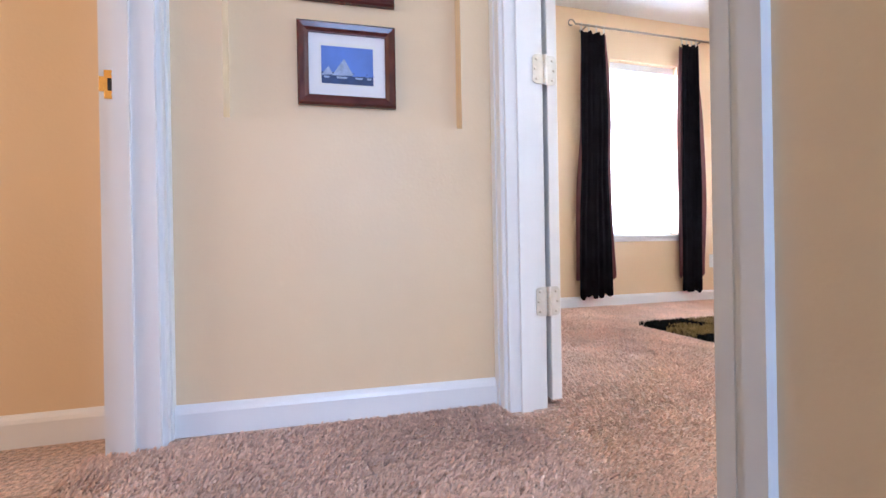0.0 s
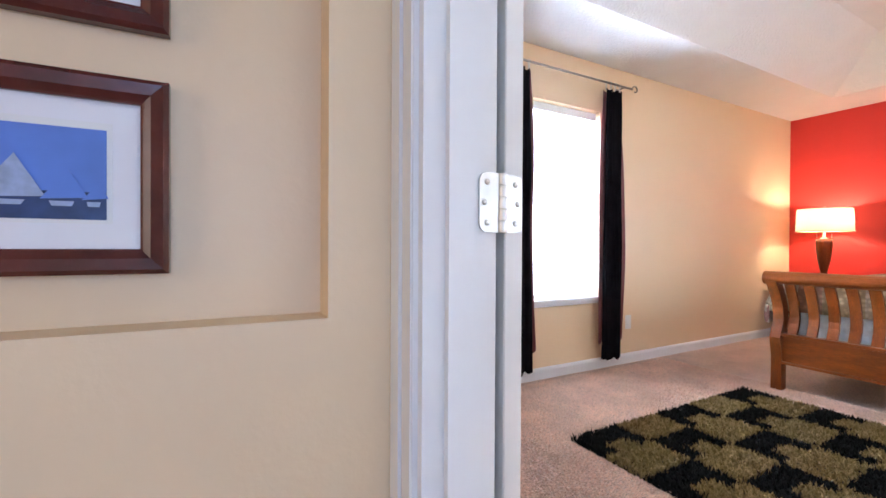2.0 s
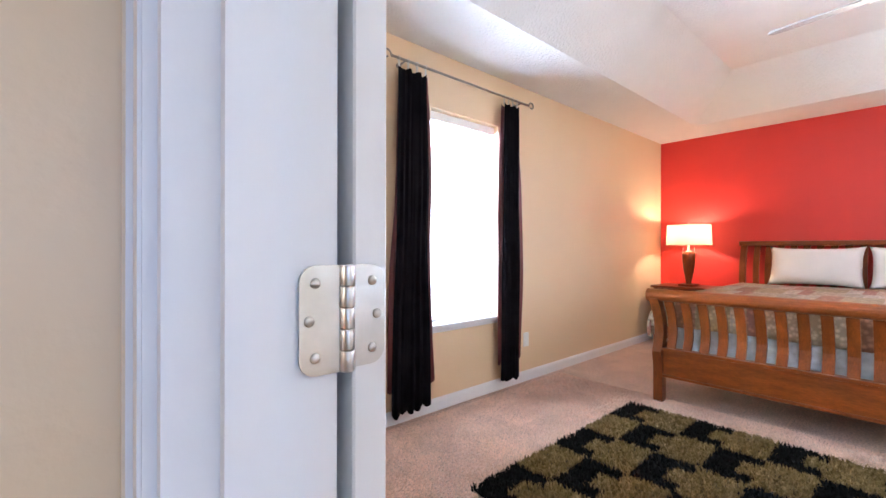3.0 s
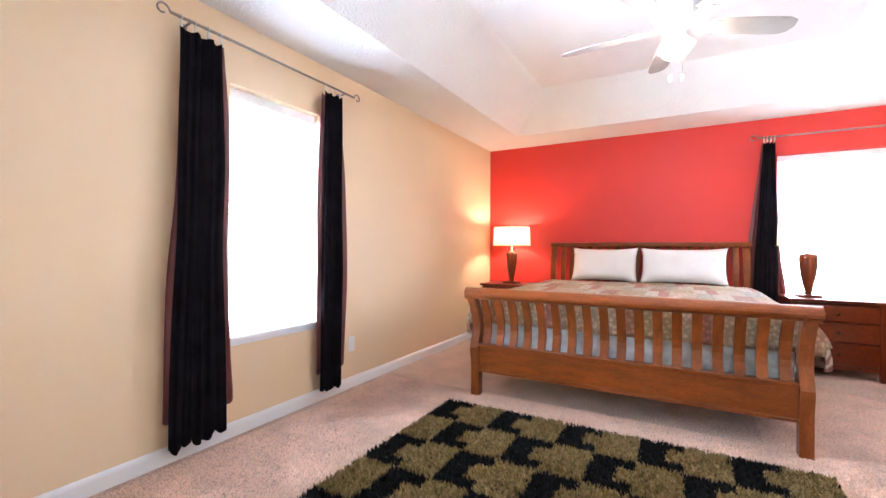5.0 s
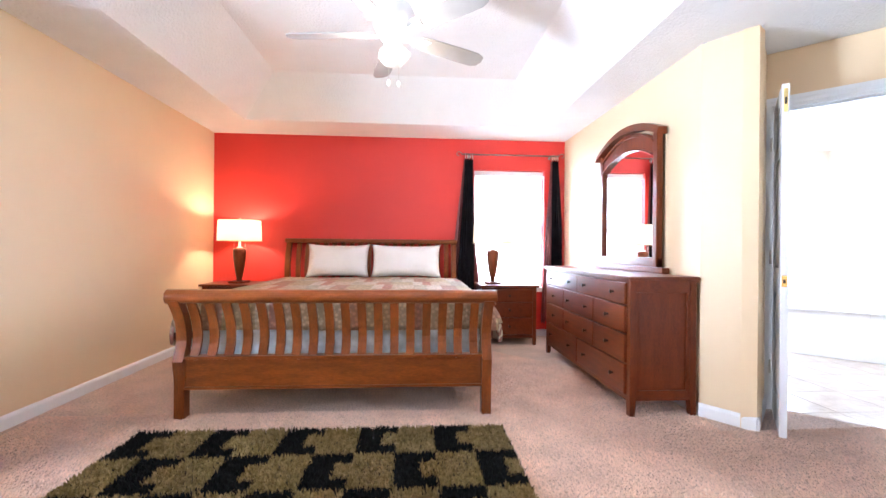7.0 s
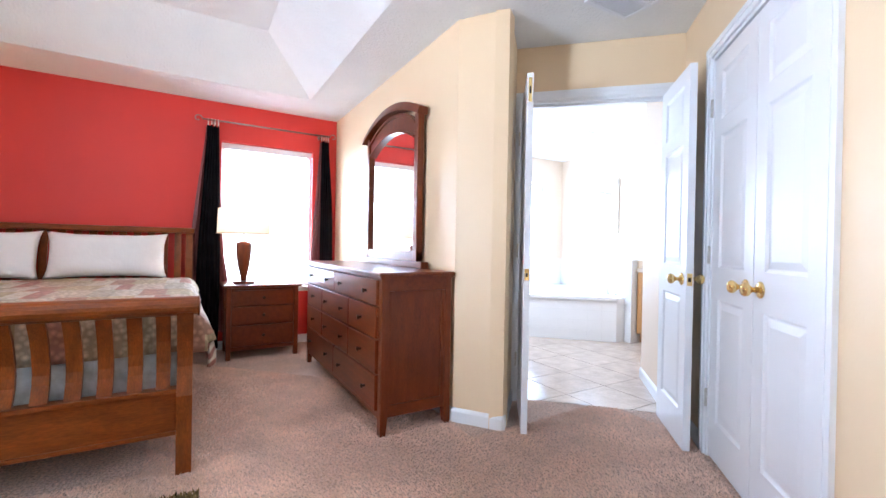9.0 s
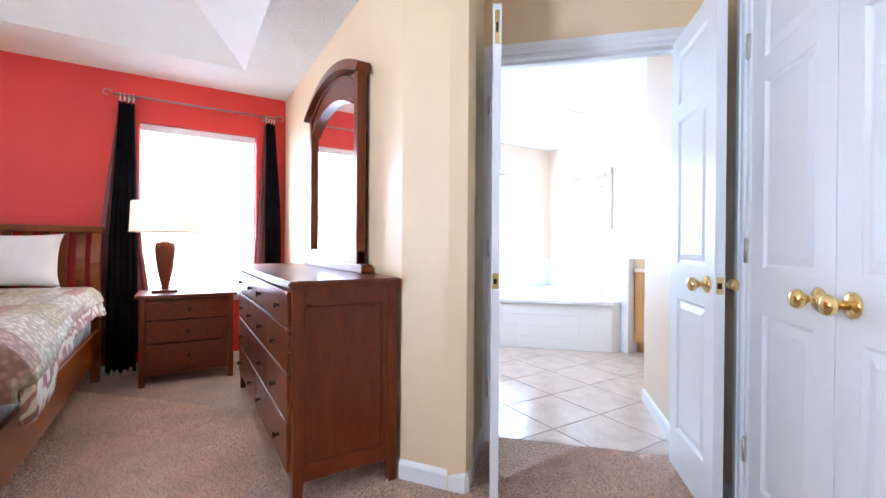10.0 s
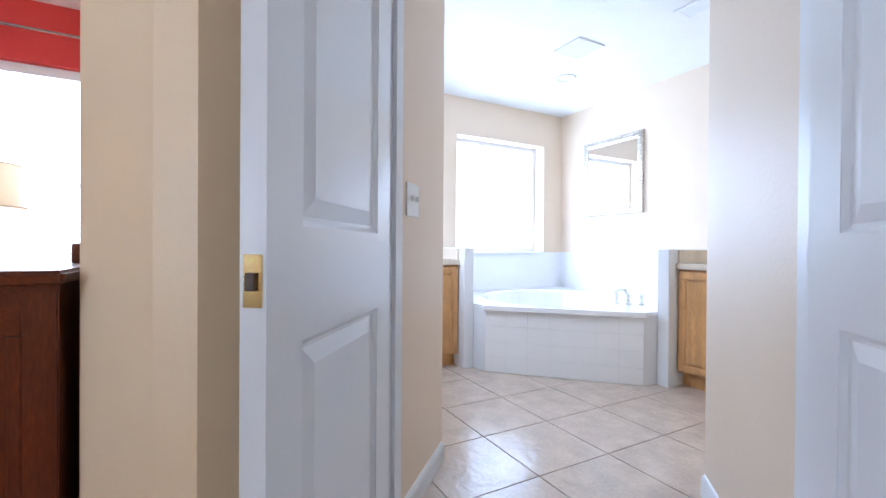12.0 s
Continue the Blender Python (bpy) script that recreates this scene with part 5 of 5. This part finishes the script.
# ---- bathroom things ----
def tub():
    t = thing("corner_tub", (0, 0, 0), 0, "white corner bathtub with a tiled diagonal front", "bathtub")
    f0, f1 = (5.865, -2.15), (5.09, -2.92)
    w0, w1 = (6.02, -2.12), (5.07, -3.06)
    z = 0.50
    out = [f0, f1, w1, (5.07, BY + 0.002), (BX - 0.002, BY + 0.002), (BX - 0.002, -2.12), w0]
    bm = bmesh.new()
    prism(bm, [f0, f1, w1, (5.16, -3.12), (5.95, -2.19), w0], 0.0, z - 0.03)
    part("apron", bm, WHITE, t)
    bm = bmesh.new()
    cx, cy = 6.05, -3.02
    n = 40

    def edge(a):
        """Where a ray from the middle meets the outline."""
        d = Vector((math.cos(a), math.sin(a)))
        best = 9
        for k in range(len(out)):
            p, q = Vector(out[k]), Vector(out[(k + 1) % len(out)])
            e = q - p
            den = d.x * e.y - d.y * e.x
            if abs(den) < 1e-9:
                continue
            s = ((p.x - cx) * e.y - (p.y - cy) * e.x) / den
            u = ((p.x - cx) * d.y - (p.y - cy) * d.x) / den
            if s > 0 and -1e-6 <= u <= 1 + 1e-6:
                best = min(best, s)
        return best
    rows = [[] for _ in range(6)]
    for k in range(n):
        a = 2 * math.pi * (k + 0.35) / n
        r = edge(a)
        c, s = math.cos(a), math.sin(a)
        inn = min(r - 0.10, 0.66)
        for row, (rr, zz) in enumerate(((r, z - 0.03), (r, z), (inn, z), (inn - 0.03, z - 0.02), (inn - 0.12, 0.2), (0.15, 0.14))):
            rows[row].append(bm.verts.new((cx + rr * c, cy + rr * s, zz)))
    for a, b in zip(rows, rows[1:]):
        for k in range(n):
            bm.faces.new((a[k], a[(k + 1) % n], b[(k + 1) % n], b[k]))
    bm.faces.new(rows[-1])
    part("basin", bm, TUBW, t, "glossy white basin and deck")
    box("rim", (-0.56, -0.026, z - 0.032), (0.56, 0.03, z + 0.006), TUBW, t, 0.006, m=pose((f0[0] + f1[0]) / 2, (f0[1] + f1[1]) / 2, 0, 0, 0, 45) @ pose(0, 0.01, 0))
    # tiles on the front
    a45 = pose((f0[0] + f1[0]) / 2, (f0[1] + f1[1]) / 2, 0, 0, 0, 45)
    half = math.dist(f0, f1) / 2
    cols, rws = 7, 4
    tw, th = 2 * half / cols, (z - 0.04) / rws
    bm = bmesh.new()
    add_box(bm, (-tw / 2 + 0.0006, -0.003, 0.0006), (tw / 2 - 0.0006, 0.003, th - 0.0006))
    first = part("tile", bm, TUBW, t)
    first.matrix_local = a45 @ pose(-half + tw / 2, 0.003, 0.004)
    for j in range(rws):
        for i in range(cols):
            if i or j:
                o = new("tile", first.data)
                o.parent = t
                o.matrix_local = a45 @ pose(-half + tw * (i + 0.5), 0.003, 0.004 + th * j)
    # splash on both walls
    bm = bmesh.new()
    add_box(bm, (5.15, BY + 0.001, z), (BX - 0.012, BY + 0.012, 0.89))
    add_box(bm, (BX - 0.012, BY + 0.001, z), (BX - 0.001, -2.13, 0.885))
    part("splash_panel", bm, TUBW, t)
    # taps
    for dx, tall in ((0.0, 0), (0.17, 0), (0.09, 1)):
        p = Vector((5.36 + dx * 0.75, -3.26 + dx * 0.75, z))
        lathe("tap_base", [(0.022, 0), (0.02, 0.012), (0.011, 0.018), (0.011, 0.05), (0.016, 0.055), (0.016, 0.085), (0, 0.09)] if not tall else [(0.024, 0), (0.022, 0.015), (0.014, 0.02), (0, 0.022)], STEEL, t, p, 16, label="chrome tap")
        if tall:
            q = Vector((0.7, -0.1, 0)).normalized()
            tube("spout", [p + Vector((0, 0, 0.01)), p + Vector((0, 0, 0.07)), p + q * 0.03 + Vector((0, 0, 0.105)), p + q * 0.09 + Vector((0, 0, 0.105)), p + q * 0.14 + Vector((0, 0, 0.075))], 0.014, STEEL, t, 12)


tub()


def half_wall(name, lo, hi, label):
    b = box(name, lo, hi, WHITE, None, 0.006)
    tagged(b, label, "half wall", kind="structure")


half_wall("half_wall_a", (4.985, BY, 0), (5.07, -3.03, 0.935), "white low wall between tub and vanity")
half_wall("half_wall_b", (5.99, -2.12, 0), (BX, -2.035, 0.935), "white low wall between tub and vanity")


def vanity(m, w, label, splash=0):
    """Local x along the front from the half wall, y towards the back, z up."""
    t = new("vanity_cabinet")
    t.matrix_world = m
    tagged(t, label, "vanity", "bathroom vanities")
    box("body", (0, 0.02, 0.10), (w, 0.53, 0.80), MAPLE, t)
    box("kick", (0, 0.075, 0.0), (w, 0.52, 0.10), MAPLE, t)
    n = max(1, int(w / 0.4))
    for k in range(n):
        a, b = w * k / n + 0.012, w * (k + 1) / n - 0.012
        d = box("door", (a, 0.0, 0.115), (b, 0.02, 0.785), MAPLE, t, 0.004)
        bm = bmesh.new()
        add_box(bm, (a + 0.055, -0.006, 0.17), (b - 0.055, 0.004, 0.73))
        bmesh.ops.bevel(bm, geom=bm.edges[:], offset=0.005, segments=2, affect="EDGES")
        part("raised_panel", bm, MAPLE, d)
        for lo, hi in (((a, -0.005, 0.115), (a + 0.045, 0.0, 0.785)), ((b - 0.045, -0.005, 0.115), (b, 0.0, 0.785)), ((a + 0.045, -0.005, 0.74), (b - 0.045, 0, 0.785)), ((a + 0.045, -0.005, 0.115), (b - 0.045, 0, 0.16))):
            box("door_rail", lo, hi, MAPLE, d)
    box("countertop", (0, -0.02, 0.80), (w, 0.55, 0.84), COUNTER, t, 0.006, "cream cultured marble top")
    xs = 0 if splash == 0 else w - 0.018
    box("side_splash", (xs, 0.0, 0.84), (xs + 0.018, 0.55, 0.93), COUNTER, t, 0.004, "cream marble side splash")


vanity(pose(4.985, -3.12, 0, 0, 0, 180) @ pose(0.0, 0.0, 0), 1.0, "honey maple vanity cabinet with panelled doors beside the tub")
vanity(pose(6.07, -2.035, 0, 0, 0, -90) @ pose(-0.83, 0, 0), 0.83, "honey maple vanity cabinet with panelled doors at the window wall", 1)


def framed_mirror():
    t = thing("framed_mirror", (6.13, BY, 1.655), 0, "ornate silver framed wall mirror over the tub", "mirror")
    w, h, b = 0.72, 0.77, 0.065
    bm = bmesh.new()
    rings = []
    for inset, y in ((0, 0.001), (0, 0.018), (0.008, 0.026), (0.05, 0.022), (b, 0.014), (b, 0.006)):
        rings.append([bm.verts.new(p) for p in ((-w / 2 + inset, y, -h / 2 + inset), (w / 2 - inset, y, -h / 2 + inset), (w / 2 - inset, y, h / 2 - inset), (-w / 2 + inset, y, h / 2 - inset))])
    for p, q in zip(rings, rings[1:]):
        for k in range(4):
            bm.faces.new((p[k], p[(k + 1) % 4], q[(k + 1) % 4], q[k]))
    part("frame", bm, SILVERF, t, "ornate silver frame")
    bm = bmesh.new()
    for s in range(4):
        ln = w if s % 2 == 0 else h
        n = int((ln - 0.05) / 0.034)
        for k in range(n + 1):
            p = -ln / 2 + 0.028 + (ln - 0.056) * k / n
            x, z = ((p, -h / 2 + 0.03), (w / 2 - 0.03, p), (p, h / 2 - 0.03), (-w / 2 + 0.03, p))[s]
            bmesh.ops.create_icosphere(bm, subdivisions=1, radius=0.0135, matrix=Matrix.Translation((x, 0.025, z)))
    part("beading", bm, SILVERF, t)
    box("glass", (-w / 2 + b - 0.004, 0.004, -h / 2 + b - 0.004), (w / 2 - b + 0.004, 0.009, h / 2 - b + 0.004), MIRROR, t, label="clear mirror glass")


framed_mirror()


def grille(name, m, w, h, n, label):
    t = new(name)
    t.matrix_world = m
    tagged(t, label, "ceiling vent")
    f = 0.022
    for lo, hi in (((-w / 2, -h / 2, -0.012), (-w / 2 + f, h / 2, 0)), ((w / 2 - f, -h / 2, -0.012), (w / 2, h / 2, 0)), ((-w / 2 + f, -h / 2, -0.012), (w / 2 - f, -h / 2 + f, 0)), ((-w / 2 + f, h / 2 - f, -0.012), (w / 2 - f, h / 2, 0))):
        box("frame", lo, hi, WHITE, t, 0.003)
    box("backing", (-w / 2 + f, -h / 2 + f, -0.003), (w / 2 - f, h / 2 - f, -0.001), GROUT, t)
    if n > 12:
        box("divider", (-0.008, -h / 2 + f, -0.0125), (0.008, h / 2 - f, -0.001), WHITE, t, 0.002)
    for k in range(n):
        y = -h / 2 + f + (h - 2 * f) * (k + 0.5) / n
        box("slat", (-w / 2 + f, -0.0075, -0.001), (w / 2 - f, 0.0075, 0.001), WHITE, t, m=pose(0, y, -0.008, -22 if n > 12 else 35))


grille("ceiling_vent", pose(3.44, -0.785, H), 0.34, 0.34, 26, "white slatted ceiling vent in the alcove")
grille("exhaust_vent", pose(5.52, -2.73, BH, 0, 0, 0), 0.26, 0.26, 9, "white square bathroom exhaust vent")
grille("supply_vent", pose(4.72, -2.95, BH), 0.30, 0.16, 6, "white bathroom supply vent")
dl = thing("recessed_light", (5.98, -3.05, BH), 0, "white recessed bathroom ceiling light, unlit", "ceiling light")
lathe("trim_ring", [(0.075, 0), (0.095, -0.001), (0.095, -0.008), (0.072, -0.012), (0.07, -0.002), (0.0, -0.002)], WHITE, dl)


def plate(m, label, cat, toggles):
    t = new(cat.replace(" ", "_"))
    t.matrix_world = m
    tagged(t, label, cat)
    w = 0.07 if toggles < 2 else 0.115
    box("cover", (-w / 2, -0.006, -0.058), (w / 2, 0, 0.058), PLASTIC, t, 0.003)
    if toggles:
        for k in range(toggles):
            x = (k - (toggles - 1) / 2) * 0.046
            box("toggle", (x - 0.005, -0.020, -0.004), (x + 0.005, -0.005, 0.014), PLASTIC, t, 0.002)
    else:
        for z in (-0.02, 0.02):
            box("socket", (-0.017, -0.0085, z - 0.014), (0.017, -0.005, z + 0.014), PLASTIC, t, 0.003)
    return t


plate(pose(3.895, WY, 0.34), "white wall outlet beside the curtain", "wall outlet", 0)
mP, _ = frame_of(corner(3.625, DW + 0.16), E1)
plate(mP @ pose(0.32, 0, 1.105), "white double light switch on the passage wall", "light switch", 2)


# ---- bathroom floor ----
fl = slab("floor_bath", [corner(3.75, DW + 0.075), (BX + 0.1, -0.9), (BX + 0.1, BY - 0.05), (E2[0] - 0.1, BY - 0.05), corner(1.95, DW + 0.075)], -0.15, -0.006, GROUT, "cream square floor tiles with grey joints", "tile floor")
px, ox, oy = 0.408, 4.548, -1.523
edge_d = DW + 0.08
shared = None
for i in range(-4, 6):
    for j in range(-7, 3):
        x, y = ox + px * i, oy + px * j
        cx, cy = x + px / 2, y + px / 2
        if cx - cy < edge_d - 0.28 or cx + cy > 4.1 and cy > -1.1 or cx > BX + 0.1 or cy < BY - 0.1 or (cx < E2[0] - 0.3 and cy < -2.2) or cx + cy < 1.65 and cx - cy < 6.0:
            continue
        cut = x - (y + px) < edge_d
        if cut or shared is None:
            bm = bmesh.new()
            add_box(bm, (-px / 2 + 0.003, -px / 2 + 0.003, -0.006), (px / 2 - 0.003, px / 2 - 0.003, 0.0))
            if cut:
                bmesh.ops.bisect_plane(bm, geom=bm.verts[:] + bm.edges[:] + bm.faces[:], plane_co=(((edge_d + cx + cy) / 2 - cx), ((cx + cy - edge_d) / 2 - cy), 0), plane_no=(-1, 1, 0), clear_outer=True)
                if not bm.faces:
                    bm.free()
                    continue
            o = part("tile", bm, TILE, fl)
            if not cut:
                shared = o.data
        else:
            o = new("tile", shared)
            o.parent = fl
        o.location = (cx, cy, 0.001)
